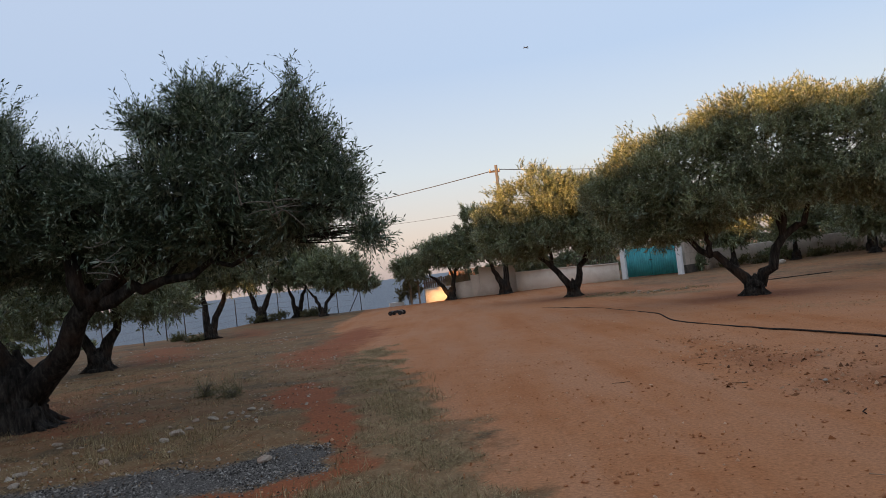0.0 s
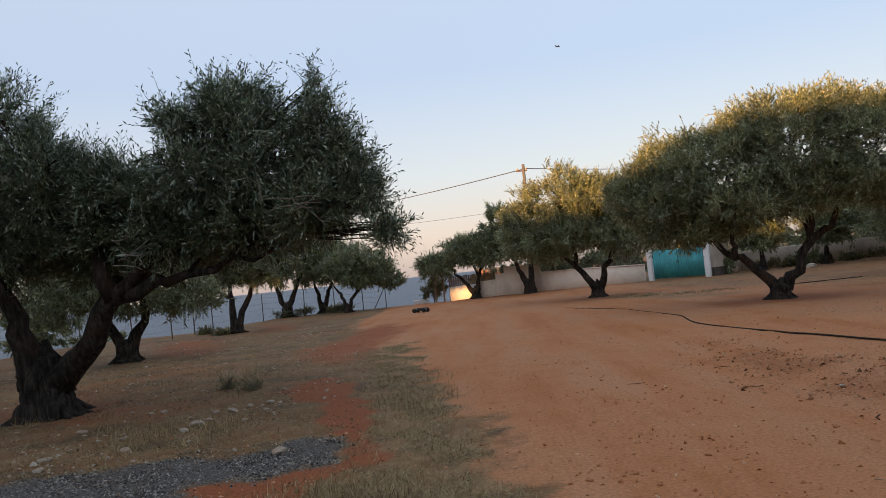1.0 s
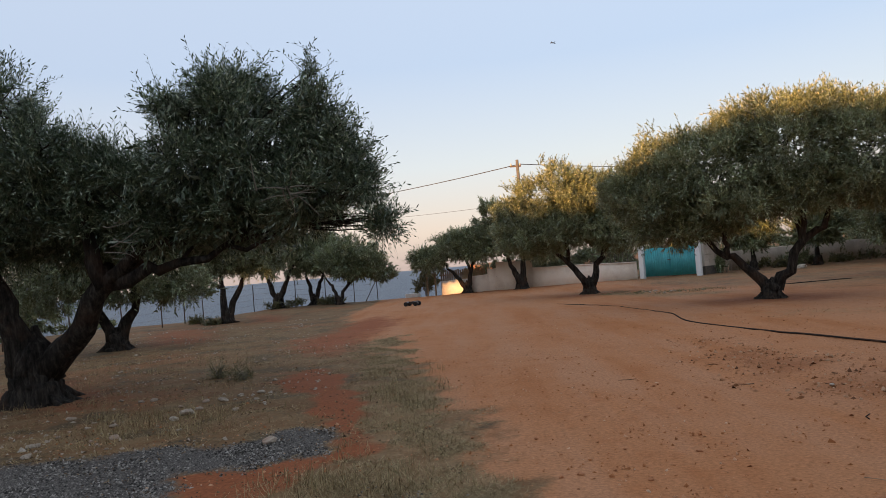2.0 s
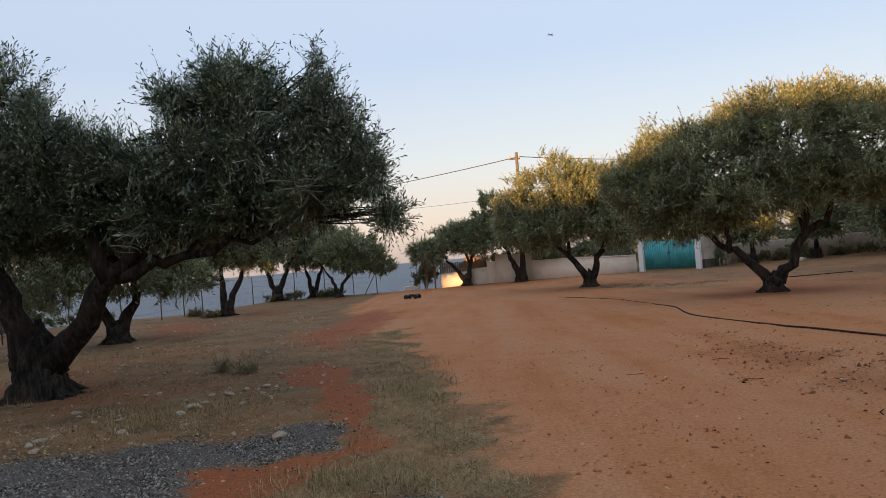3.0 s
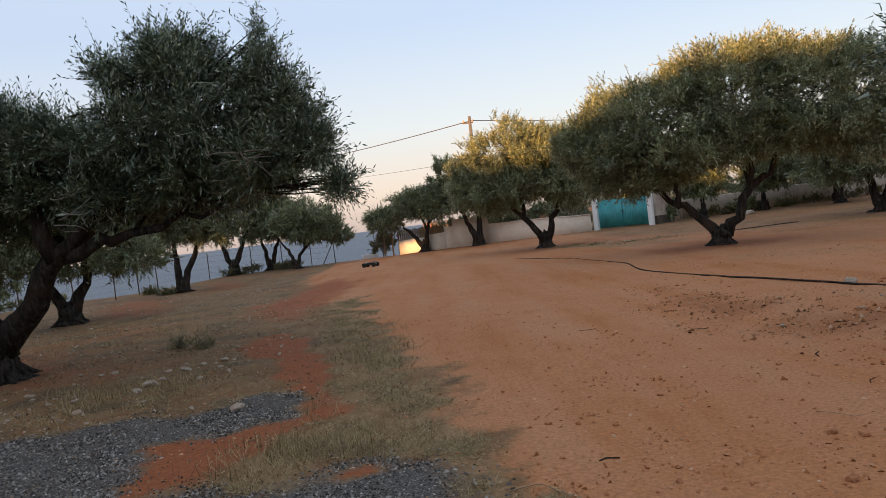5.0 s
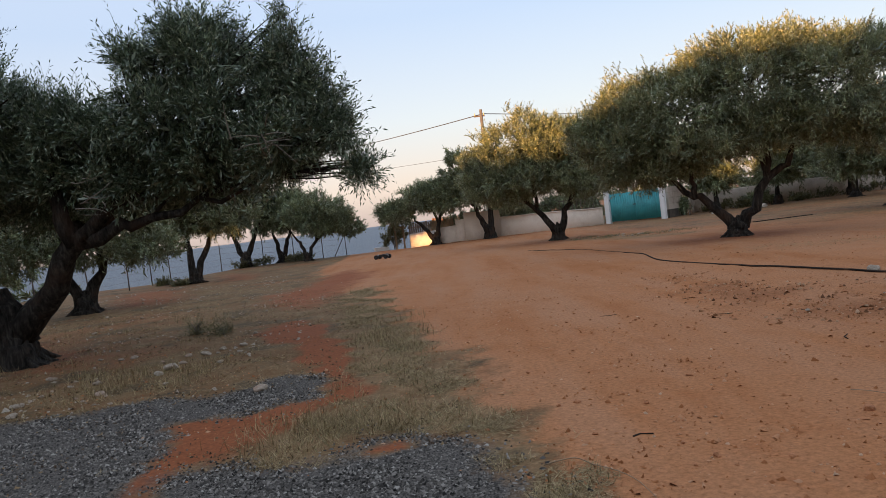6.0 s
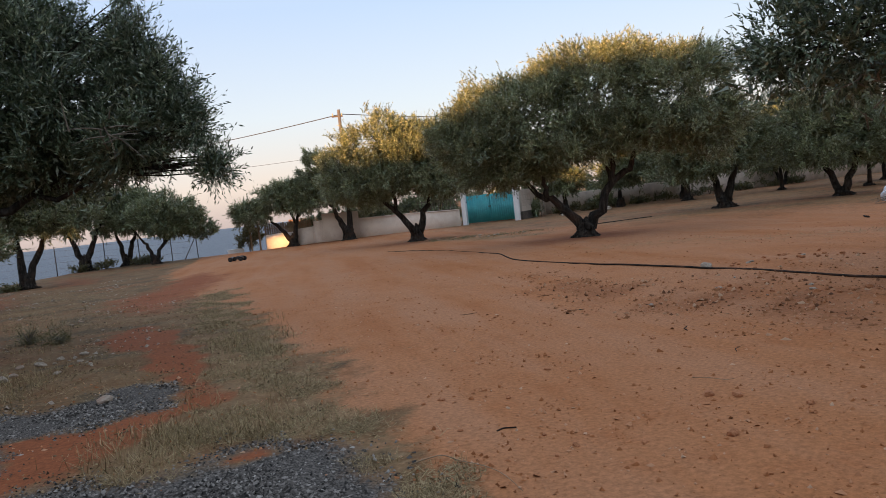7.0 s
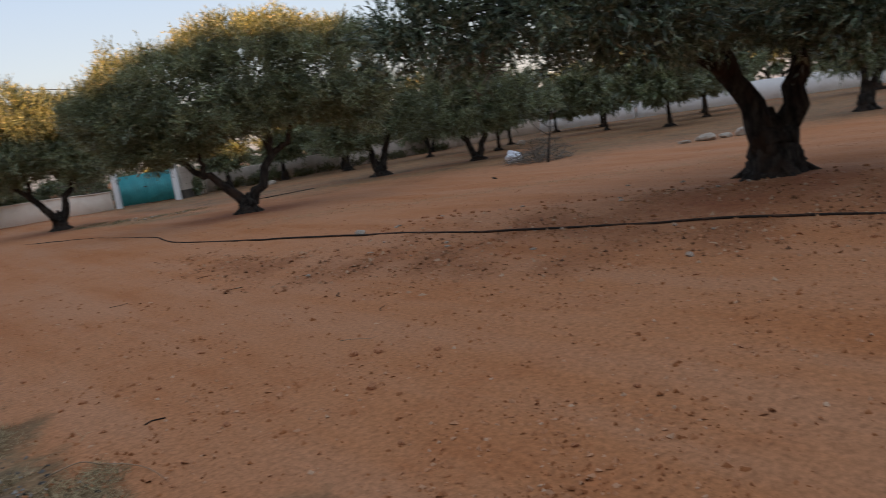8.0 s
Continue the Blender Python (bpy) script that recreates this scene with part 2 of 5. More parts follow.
# ---- mesh helpers ----
def mesh_of(name, verts, faces, mat, smooth=False):
    """A mesh from arrays; the faces are all triangles or all four-sided."""
    verts, faces = np.asarray(verts, np.float32), np.asarray(faces, np.int32)
    me = bpy.data.meshes.new(name)
    n, k = faces.shape
    me.vertices.add(len(verts))
    me.vertices.foreach_set("co", verts.ravel())
    me.loops.add(n * k)
    me.loops.foreach_set("vertex_index", faces.ravel())
    me.polygons.add(n)
    me.polygons.foreach_set("loop_start", np.arange(0, n * k, k, dtype=np.int32))
    if smooth:
        me.polygons.foreach_set("use_smooth", np.ones(n, bool))
    me.materials.append(mat)
    me.update(calc_edges=True)
    me.validate()
    return me


def joined(pieces):
    verts, faces, n = [], [], 0
    for v, f in pieces:
        verts.append(v)
        faces.append(np.asarray(f) + n)
        n += len(v)
    return np.concatenate(verts), np.concatenate(faces)


def under(name, me, parent, label=""):
    ob = new(name, me)
    ob.parent = parent
    return tagged(ob, label)


def part(name, bm, mat, parent, label=""):
    me = bpy.data.meshes.new(name)
    bm.to_mesh(me)
    bm.free()
    me.materials.append(mat)
    return under(name, me, parent, label)


def empty(name, x, y, z, turn=0.0):
    ob = new(name)
    ob.empty_display_size = 0.2
    ob.matrix_basis = pose(x, y, z, 0, 0, turn)
    return ob


def box_bm(sx, sy, sz, cx=0.0, cy=0.0, cz=0.0, bevel=0.0, rot=None):
    bm = bmesh.new()
    bmesh.ops.create_cube(bm, size=1.0)
    for v in bm.verts:
        v.co = Vector((v.co.x * sx, v.co.y * sy, v.co.z * sz))
    if bevel:
        bmesh.ops.bevel(bm, geom=bm.edges[:], offset=bevel, segments=2, affect='EDGES', profile=0.7)
    if rot is not None:
        bmesh.ops.transform(bm, matrix=rot, verts=bm.verts)
    bmesh.ops.translate(bm, vec=(cx, cy, cz), verts=bm.verts)
    return bm


def tube(points, radii, sides=8, gnarl=0.0, seed=0, caps=True):
    """A tapering round bar along points, with an uneven skin."""
    rng = np.random.default_rng(seed)
    p = np.asarray(points, float)
    r = np.broadcast_to(np.asarray(radii, float), (len(p),))
    tang = np.gradient(p, axis=0)
    tang /= np.linalg.norm(tang, axis=1, keepdims=True) + 1e-9
    ref = np.array([0.31, 0.17, 0.93]) if abs(tang[0, 2]) < 0.8 else np.array([1.0, 0.1, 0.0])
    a = np.cross(tang, ref)
    a /= np.linalg.norm(a, axis=1, keepdims=True)
    b = np.cross(tang, a)
    ang = np.linspace(0, 2 * np.pi, sides, endpoint=False)
    ph = rng.uniform(0, 6.28, 4)
    s = np.arange(len(p))[:, None] / max(1, len(p) - 1)
    wave = 1 + gnarl * (0.5 * np.sin(3 * ang + ph[0] + 5 * s) + 0.35 * np.sin(5 * ang + ph[1] - 7 * s) + 0.4 * np.sin(2 * ang + ph[2] + 11 * s)) + gnarl * 0.45 * np.sin(9 * ang + ph[3] + 3 * s) + gnarl * 0.28 * rng.normal(size=(len(p), sides))
    rr = r[:, None] * wave
    v = p[:, None] + rr[..., None] * (np.cos(ang)[None, :, None] * a[:, None] + np.sin(ang)[None, :, None] * b[:, None])
    v = v.reshape(-1, 3)
    i, j = np.meshgrid(np.arange(len(p) - 1), np.arange(sides), indexing="ij")
    k = (j + 1) % sides
    f = np.stack([i * sides + j, i * sides + k, (i + 1) * sides + k, (i + 1) * sides + j], -1).reshape(-1, 4)
    if caps:
        n = len(v)
        v = np.concatenate([v, p[:1], p[-1:]])
        j = np.arange(0, sides, 2)
        j1, j2 = (j + 1) % sides, (j + 2) % sides
        low = np.stack([j2, j1, j, np.full_like(j, n)], -1)
        top = np.stack([j, j1, j2, np.full_like(j, 0)], -1) + (len(p) - 1) * sides
        top[:, 3] = n + 1
        f = np.concatenate([f, low, top])
    return v, f


def bezier(a, b, c, n):
    s = np.linspace(0, 1, n)[:, None]
    return (1 - s) ** 2 * np.asarray(a) + 2 * s * (1 - s) * np.asarray(b) + s**2 * np.asarray(c)


# ---- the plan: heights and kinds of ground ----
def smooth(e0, e1, x):
    t = np.clip((np.asarray(x, float) - e0) / (e1 - e0), 0, 1)
    return t * t * (3 - 2 * t)


def waves(x, y, seed, scale, octaves=3):
    """Soft uneven noise, about -1 to 1."""
    rng = np.random.default_rng(seed)
    out, amp, total = 0.0, 1.0, 0.0
    for o in range(octaves):
        for _ in range(4):
            a, f, ph = rng.uniform(0, 6.28), rng.uniform(0.7, 1.5) * 2**o / scale, rng.uniform(0, 6.28)
            out = out + amp * 0.5 * np.sin((np.cos(a) * x + np.sin(a) * y) * f * 6.28 + ph)
        total += amp
        amp *= 0.5
    return out / total


def near_line(x, y, line, width):
    """1 on a broken line, fading to 0 at the width on either side."""
    best = np.full(np.shape(x), 1e9)
    for (ax, ay), (bx, by) in zip(line, line[1:]):
        dx, dy = bx - ax, by - ay
        t = np.clip(((x - ax) * dx + (y - ay) * dy) / (dx * dx + dy * dy), 0, 1)
        best = np.minimum(best, np.hypot(x - ax - t * dx, y - ay - t * dy))
    return np.clip(1 - best / width, 0, 1)


SHORE_X, SHORE_Y = (-17.2, 18.0), 44.5


def land_height(x, y):
    x, y = np.asarray(x, float), np.asarray(y, float)
    z = 0.035 * waves(x, y, 3, 9.0) + 0.012 * waves(x, y, 4, 2.2, 2)
    far = smooth(3, 14, np.hypot(x, y - 6))
    z = z * (0.4 + 0.6 * far)
    # banks beside the water pipe and round the big trunk
    z = z + 0.10 * near_line(x, y, [(7.6, 9.5), (9.2, 6.4), (10.8, 5.0), (11.5, 2.0)], 1.8) ** 1.5
    # the drop to the sea beyond the fence, to the left and ahead
    west = np.interp(y, [0, 28, 34.5, 37.0, 80], [-19.8, -19.3, -18.8, -12.47, -3.65]) - x
    north = (y - SHORE_Y) * smooth(6, 0, x - 0.02 * (y - 44))
    over = np.maximum(west, np.where(x < 3, north, north * smooth(9, 3, x))) * smooth(2, 16, y)
    z = z - 16 * smooth(0.5, 60, over) - 0.14 * np.clip(over, 0, 40)
    return z


ROAD_EDGE = ((3.0, 0.9), (5.3, 0.5), (6.8, 0.15), (8.3, 0.05), (12.5, -0.75), (17.8, -2.4), (29.6, -4.6), (42.0, -4.6))
SOIL = [(-2.66, 6.76), (-2.3, 6.74), (-1.77, 6.55), (-1.3, 6.87), (-1.22, 7.42), (-1.43, 7.92), (-1.77, 8.92), (-2.12, 10.1), (-3.06, 11.5), (-2.95, 12.6), (-2.37, 13.1), (-1.89, 11.7), (-1.42, 9.8), (-1.12, 8.2),
        (-0.98, 7.4), (-0.82, 6.95), (-1.27, 6.42), (-1.49, 5.85), (-1.77, 5.33), (-2.0, 5.25), (-1.95, 4.5), (-2.25, 4.5), (-2.43, 5.55), (-2.27, 5.8), (-2.52, 6.27)]
SOIL_FAR = [(-4.0, 16.5), (-4.6, 19.9), (-3.9, 21.7), (-3.9, 25.0), (-3.2, 27.5), (-2.0, 24.0), (-2.3, 19.7), (-2.5, 16.5), (-2.5, 14.6)]
SOIL_BARE = [[(-11.7, 25.9), (-11.8, 29.8), (-9.1, 27.5), (-7.1, 22.3), (-7.8, 20.3), (-9.7, 21.5)], [(-10.5, 34.2), (-10.9, 38.3), (-7.6, 33.7), (-6.7, 28.6), (-8.4, 29.5)],
             [(-9.5, 16.4), (-7.5, 15.0), (-6.1, 13.2), (-5.2, 11.2), (-5.6, 10.4), (-6.6, 10.9), (-8.6, 11.6)]]
GRASS_BAND = [(-2.3, 18.6), (-2.1, 14.5), (-1.4, 10.3), (-1.0, 8.1), (-0.8, 6.7), (-1.2, 6.0), (-1.36, 5.65), (-1.6, 5.1), (-1.1, 4.9), (-0.75, 5.2), (-0.2, 5.25), (0.05, 4.75), (0.2, 3.0), (0.75, 3.0),
              (0.5, 4.1), (0.42, 4.6), (0.4, 5.1), (0.28, 5.5), (0.08, 6.0), (0.06, 7.2), (-0.04, 8.4), (-0.37, 10.0), (-0.85, 12.1), (-1.2, 15.5), (-1.5, 18.6)]
GRAVEL_BED = [(-7.5, 6.6), (-4.6, 7.35), (-3.85, 7.5), (-3.15, 7.69), (-2.56, 7.43), (-2.38, 7.75), (-2.0, 8.12), (-1.45, 7.85), (-1.3, 7.2), (-1.38, 6.87), (-1.77, 6.57), (-2.3, 6.74), (-2.6, 6.73), (-2.56, 6.29), (-2.27, 5.75), (-2.43, 5.55),
              (-2.25, 4.9), (-2.2, 2.0), (-7.5, 2.0)]
GRAVEL_FRONT = [(-2.0, 2.0), (-1.95, 4.7), (-1.97, 5.1), (-1.73, 5.16), (-1.4, 5.05), (-1.05, 5.0), (-0.84, 5.12), (-0.68, 5.36), (-0.3, 5.25), (-0.12, 4.98), (0.06, 4.7), (0.2, 4.3), (0.28, 3.8), (0.3, 2.0)]
DEBRIS = [(4.2, 13.6), (4.6, 10.6), (5.9, 9.6), (8.0, 8.6), (9.4, 7.6), (10.8, 5.6), (11.0, 2.0), (6.4, 2.0), (5.0, 4.4), (4.5, 5.8), (3.7, 7.4), (3.2, 9.2), (3.4, 11.5)]


def inside(x, y, ring, soft):
    """1 within a closed outline, 0 outside it, with a soft edge."""
    best, within = np.full(np.shape(x), 1e9), np.zeros(np.shape(x), bool)
    for (ax, ay), (bx, by) in zip(ring, ring[1:] + ring[:1]):
        dx, dy = bx - ax, by - ay
        t = np.clip(((x - ax) * dx + (y - ay) * dy) / (dx * dx + dy * dy), 0, 1)
        best = np.minimum(best, np.hypot(x - ax - t * dx, y - ay - t * dy))
        if dy:
            within ^= ((ay > y) != (by > y)) & (x < ax + (y - ay) / dy * dx)
    return smooth(-soft, soft, np.where(within, best, -best))


def kinds(x, y):
    x, y = np.asarray(x, float), np.asarray(y, float)
    edge = np.interp(y, [p[0] for p in ROAD_EDGE], [p[1] for p in ROAD_EDGE])
    road = smooth(-0.7, 0.5, x - edge + 0.25 * waves(x, y, 21, 3.0) + 0.30 * waves(x, y, 24, 0.9, 3))
    behind = smooth(0.2, 1.2, x - np.interp(y, [2, 6, 11, 16, 25], [8.2, 7.6, 6.6, 5.4, 4.0]))
    track = near_line(x, y, [(4.5, 22.0), (8.05, 14.7), (10.6, 11.8), (12.9, 9.2), (13.9, 6.4), (15, 2)], 2.6)
    road = road * (1 - 0.30 * behind * (1 - np.clip(track * 2.2, 0, 1)) * (0.6 + 0.4 * waves(x, y, 22, 4.0)))
    road = road * (1 - 0.55 * smooth(15, 21, 0.62 * x + 0.45 * y) * smooth(6, 10, x))
    # uneven outlines
    k = np.clip(y / 8, 0.5, 2)
    wx, wy = x + k * 0.16 * waves(x, y, 25, 1.1, 3), y + k * 0.22 * waves(x, y, 26, 1.1, 3)
    soil = np.maximum(inside(wx, wy, SOIL, 0.22), 0.9 * inside(wx, wy, SOIL_FAR, 1.2))
    for ring in SOIL_BARE:
        soil = np.maximum(soil, 0.62 * inside(wx, wy, ring, 1.3))
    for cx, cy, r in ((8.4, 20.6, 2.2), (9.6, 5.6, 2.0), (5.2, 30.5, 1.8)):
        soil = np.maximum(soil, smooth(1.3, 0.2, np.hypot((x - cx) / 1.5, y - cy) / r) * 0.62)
    grass = inside(wx, wy, GRASS_BAND, 0.4) * np.clip(0.74 + 0.42 * waves(x, y, 23, 1.3), 0, 1)
    grass = np.maximum(grass, 0.4 * near_line(x, y, [(7.0, 15.9), (8.6, 14.9), (10.0, 13.2), (12.2, 11.2), (14.2, 9.0)], 2.4))
    grass = np.maximum(grass, 0.7 * near_line(x, y, [(5.2, 31.5), (7.0, 26.2), (8.4, 25.2)], 1.6))
    gravel = np.maximum(inside(wx, wy, GRAVEL_BED, 0.34), inside(wx, wy, GRAVEL_FRONT, 0.45))
    spot = 0.8 * smooth(0.2, 0.04, np.hypot((wx + 0.62) / 1.7, wy - 4.95))
    gravel, soil = gravel * (1 - spot), np.maximum(soil, spot)
    soil = soil * (1 - smooth(0.4, 0.7, gravel))
    grass = grass * (1 - 0.8 * smooth(0.45, 0.75, gravel)) * (1 - 0.7 * smooth(0.4, 0.8, soil))
    debris = inside(wx, wy, DEBRIS, 0.8) * np.clip(0.46 + 0.45 * waves(x, y, 27, 2.2), 0, 1)
    return {"road": road, "soil": soil, "grass": grass, "gravel": gravel, "debris": debris}


def spread(lo, hi, step, far, grow=1.22):
    mid = list(np.arange(lo, hi + 1e-6, step))
    a, s = [], step
    while (a[-1] if a else lo) > -far:
        s *= grow
        a.append((a[-1] if a else lo) - s)
    b, s = [], step
    while (b[-1] if b else hi) < far:
        s *= grow
        b.append((b[-1] if b else hi) + s)
    return np.array(a[::-1] + mid + b)


def build_ground():
    xs, ys = spread(-12, 13, 0.16, 2500), spread(1.5, 26, 0.16, 2500)
    gx, gy = np.meshgrid(xs, ys)
    x, y = gx.ravel(), gy.ravel()
    z = land_height(x, y)
    near = smooth(40, 5, np.hypot(x, y - 8))
    z = z + near * (0.006 * waves(x, y, 6, 0.9, 2) + 0.0012 * np.random.default_rng(5).normal(size=len(x)))
    i, j = np.meshgrid(np.arange(len(ys) - 1), np.arange(len(xs) - 1), indexing="ij")
    a = i * len(xs) + j
    f = np.stack([a, a + 1, a + len(xs) + 1, a + len(xs)], -1).reshape(-1, 4)
    me = mesh_of("ground", np.stack([x, y, z], -1), f, EARTH, True)
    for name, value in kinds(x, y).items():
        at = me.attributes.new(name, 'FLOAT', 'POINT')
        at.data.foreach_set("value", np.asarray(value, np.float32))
    return tagged(new("ground", me), "orange-red packed earth with dry grass and gravel patches", "ground", kind="structure")


build_ground()


def build_sea():
    ang = np.linspace(0, 2 * np.pi, 96, endpoint=False)
    rings = [40, 120, 400, 1200, 4800]
    v = np.concatenate([np.stack([r * np.cos(ang), r * np.sin(ang), np.full(96, -11.0)], -1) for r in rings])
    i, j = np.meshgrid(np.arange(len(rings) - 1), np.arange(96), indexing="ij")
    k = (j + 1) % 96
    f = np.stack([i * 96 + j, (i + 1) * 96 + j, (i + 1) * 96 + k, i * 96 + k], -1).reshape(-1, 4)
    tagged(new("water", mesh_of("water", v, f, SEA, True)), "calm blue-grey sea reaching the horizon", "sea", kind="structure")


build_sea()


SUN_X, SUN_Y = math.sin(SUN_AZ), math.cos(SUN_AZ)
# unseen hill added to shade the grove: crest height by place across the sun's way
CREST = ((-90, 12.8), (-25.9, 12.8), (-25.7, 7.4), (-24.2, 7.4), (-23.9, 12.8), (-21, 12.8), (-19.6, 10.4), (-14, 10.25), (-10, 10.2), (-7.8, 10.2), (-6.9, 10.75), (-5, 11.05), (-2, 11.1), (-1, 11.6), (0.5, 12.8), (90, 12.8))


def build_shade_hill():
    along, across = np.meshgrid(np.arange(18.0, 82.0, 1.5), np.arange(-90.0, 90.1, 0.4))
    a, c = along.ravel(), across.ravel()
    x, y = SUN_X * a - SUN_Y * c, SUN_Y * a + SUN_X * c
    crest = np.interp(c, [p[0] for p in CREST], [p[1] for p in CREST]) + 0.18 * waves(c, 0 * c, 8, 5.0, 3) + 0.22 * waves(c, 0 * c, 18, 1.3, 2)
    z = crest * smooth(20, 45, a) * smooth(80, 46, a) - 0.3 + 0.1 * waves(x, y, 9, 5.0, 2) * smooth(42, 30, a)
    n, k = along.shape
    i, j = np.meshgrid(np.arange(n - 1), np.arange(k - 1), indexing="ij")
    q = i * k + j
    f = np.stack([q, q + k, q + k + 1, q + 1], -1).reshape(-1, 4)
    tagged(new("shade_hill", mesh_of("shade_hill", np.stack([x, y, z], -1), f, EARTH, True)), "unseen earthen hill added to shade the grove", "hill", kind="structure")


build_shade_hill()


def ground_at(x, y):
    return float(land_height(np.array([x]), np.array([y]))[0])


# ---- trees ----
def leaves_of(sprays, ways, size, per, rng, length=0.34, plain=False):
    """Leafy shoots: narrow pointed leaves set along each shoot."""
    n = len(sprays)
    k = (np.arange(per) + 0.5) / per
    ln = length * rng.uniform(0.6, 1.25, (n, 1))
    side = np.cross(ways, rng.normal(size=(n, 3)))
    side /= np.linalg.norm(side, axis=1, keepdims=True) + 1e-9
    other = np.cross(ways, side)
    bend = rng.normal(size=(n, 3)) * 0.10
    p = sprays[:, None] + ways[:, None] * (ln * k)[..., None] + bend[:, None] * (k**2)[None, :, None]
    # pairs of leaves, each turned a quarter round the shoot from the last
    step = np.arange(per)[None]
    turn = rng.uniform(0, 6.28, (n, 1)) + (step % 2) * math.pi + (step // 2) * 1.57 + rng.normal(size=(n, per)) * 0.3
    out = np.cos(turn)[..., None] * side[:, None] + np.sin(turn)[..., None] * other[:, None]
    d = ways[:, None] * rng.uniform(0.7, 1.1, (n, per, 1)) + out * rng.uniform(0.35, 0.8, (n, per, 1))
    d[..., 2] -= 0.06
    d /= np.linalg.norm(d, axis=-1, keepdims=True)
    w = np.cross(d, rng.normal(size=(n, per, 3)))
    w /= np.linalg.norm(w, axis=-1, keepdims=True) + 1e-9
    s = size * rng.uniform(0.7, 1.2, (n, per, 1))
    if plain:
        v = np.stack([p + w * s * 0.17, p + d * s, p - w * s * 0.17], 2).reshape(-1, 3)
        return v, np.arange(len(v)).reshape(-1, 3)
    a, tip, mid = p, p + d * s, p + d * s * 0.45
    v = np.stack([a, mid + w * s * 0.13, tip, mid - w * s * 0.13], 2).reshape(-1, 3)
    # the shoot's own thin stem
    foot, end = sprays - ways * 0.06, sprays + ways * ln + bend * 0.9
    stem = np.stack([foot, (foot + end) / 2 + side * 0.004, end, (foot + end) / 2 - side * 0.004], 1).reshape(-1, 3)
    v = np.concatenate([v, stem])
    return v, np.arange(len(v)).reshape(-1, 4)


def crown_points(lobes, count, rng, droop, fan=9):
    """Places and directions of shoots: bouquets fanning out of a crown of uneven lobes, and a few deep inside it."""
    L = np.array(lobes, float)
    area = (L[:, 3] * (L[:, 3] + 2 * L[:, 4])) ** 0.7
    want = max(6, count // fan)
    tries = want * 9
    which = rng.choice(len(L), tries, p=area / area.sum())
    u = rng.normal(size=(tries, 3))
    u /= np.linalg.norm(u, axis=1, keepdims=True)
    ph, f = rng.uniform(0, 6.28, (len(L), 3)), rng.uniform(2.5, 6.0, (len(L), 3))
    lump = 1 + 0.13 * np.sin(f[which] * u * 2 + ph[which]).sum(1)
    size = L[which][:, [3, 3, 4]]
    b = L[which, :3] + u * size * (rng.uniform(0.72, 1.03, tries) * lump)[:, None]
    depth = np.full(tries, 9.0)
    for c in L:
        depth = np.minimum(depth, (((b - c[:3]) / c[[3, 3, 4]]) ** 2).sum(1))
    outer = np.flatnonzero(depth > 0.55)[:int(want * 0.80)]
    core = np.flatnonzero((depth < 0.40) & (size[:, 0] > 0.6))[:want - len(outer)]
    pick = np.concatenate([outer, core])
    deep = np.concatenate([np.zeros(len(outer), bool), np.ones(len(core), bool)])
    u, b = u[pick], b[pick]
    axis = u * 0.8 + rng.normal(size=u.shape) * 0.30
    axis[:, 2] += np.where(u[:, 2] > -0.3, 0.50, -droop)
    axis /= np.linalg.norm(axis, axis=1, keepdims=True)
    axis, b, deep = np.repeat(axis, fan, 0), np.repeat(b, fan, 0), np.repeat(deep, fan)
    d = axis + rng.normal(size=axis.shape) * np.where(deep, 0.9, 0.38)[:, None]
    tall = rng.random(len(d)) < 0.06
    d[tall, 2] += 0.9
    d /= np.linalg.norm(d, axis=1, keepdims=True)
    p = b - axis * 0.24 + rng.normal(size=b.shape) * np.where(deep, 0.16, 0.075)[:, None]
    return p, d, deep, np.repeat(rng.random(len(pick)), fan)


def leafy_mesh(name, groups, size, per, rng, length, plain, mat):
    """The crown's mesh; each group: shoots, ways, tone of the spray, factor on the leaf's size, leaves on a shoot."""
    pieces, tones = [], []
    for p, d, tone, big, count in groups:
        v, f = leaves_of(p, d, size * big, count, rng, length, plain)
        pieces.append((v, f))
        t = np.repeat(tone, count * (3 if plain else 4))
        tones.append(np.concatenate([t, np.repeat(tone, 4)]) if not plain else t)
    v, f = joined(pieces)
    me = mesh_of(name, v, f, mat)
    at = me.attributes.new("spray", 'FLOAT', 'POINT')
    at.data.foreach_set("value", np.concatenate(tones).astype(np.float32))
    return me


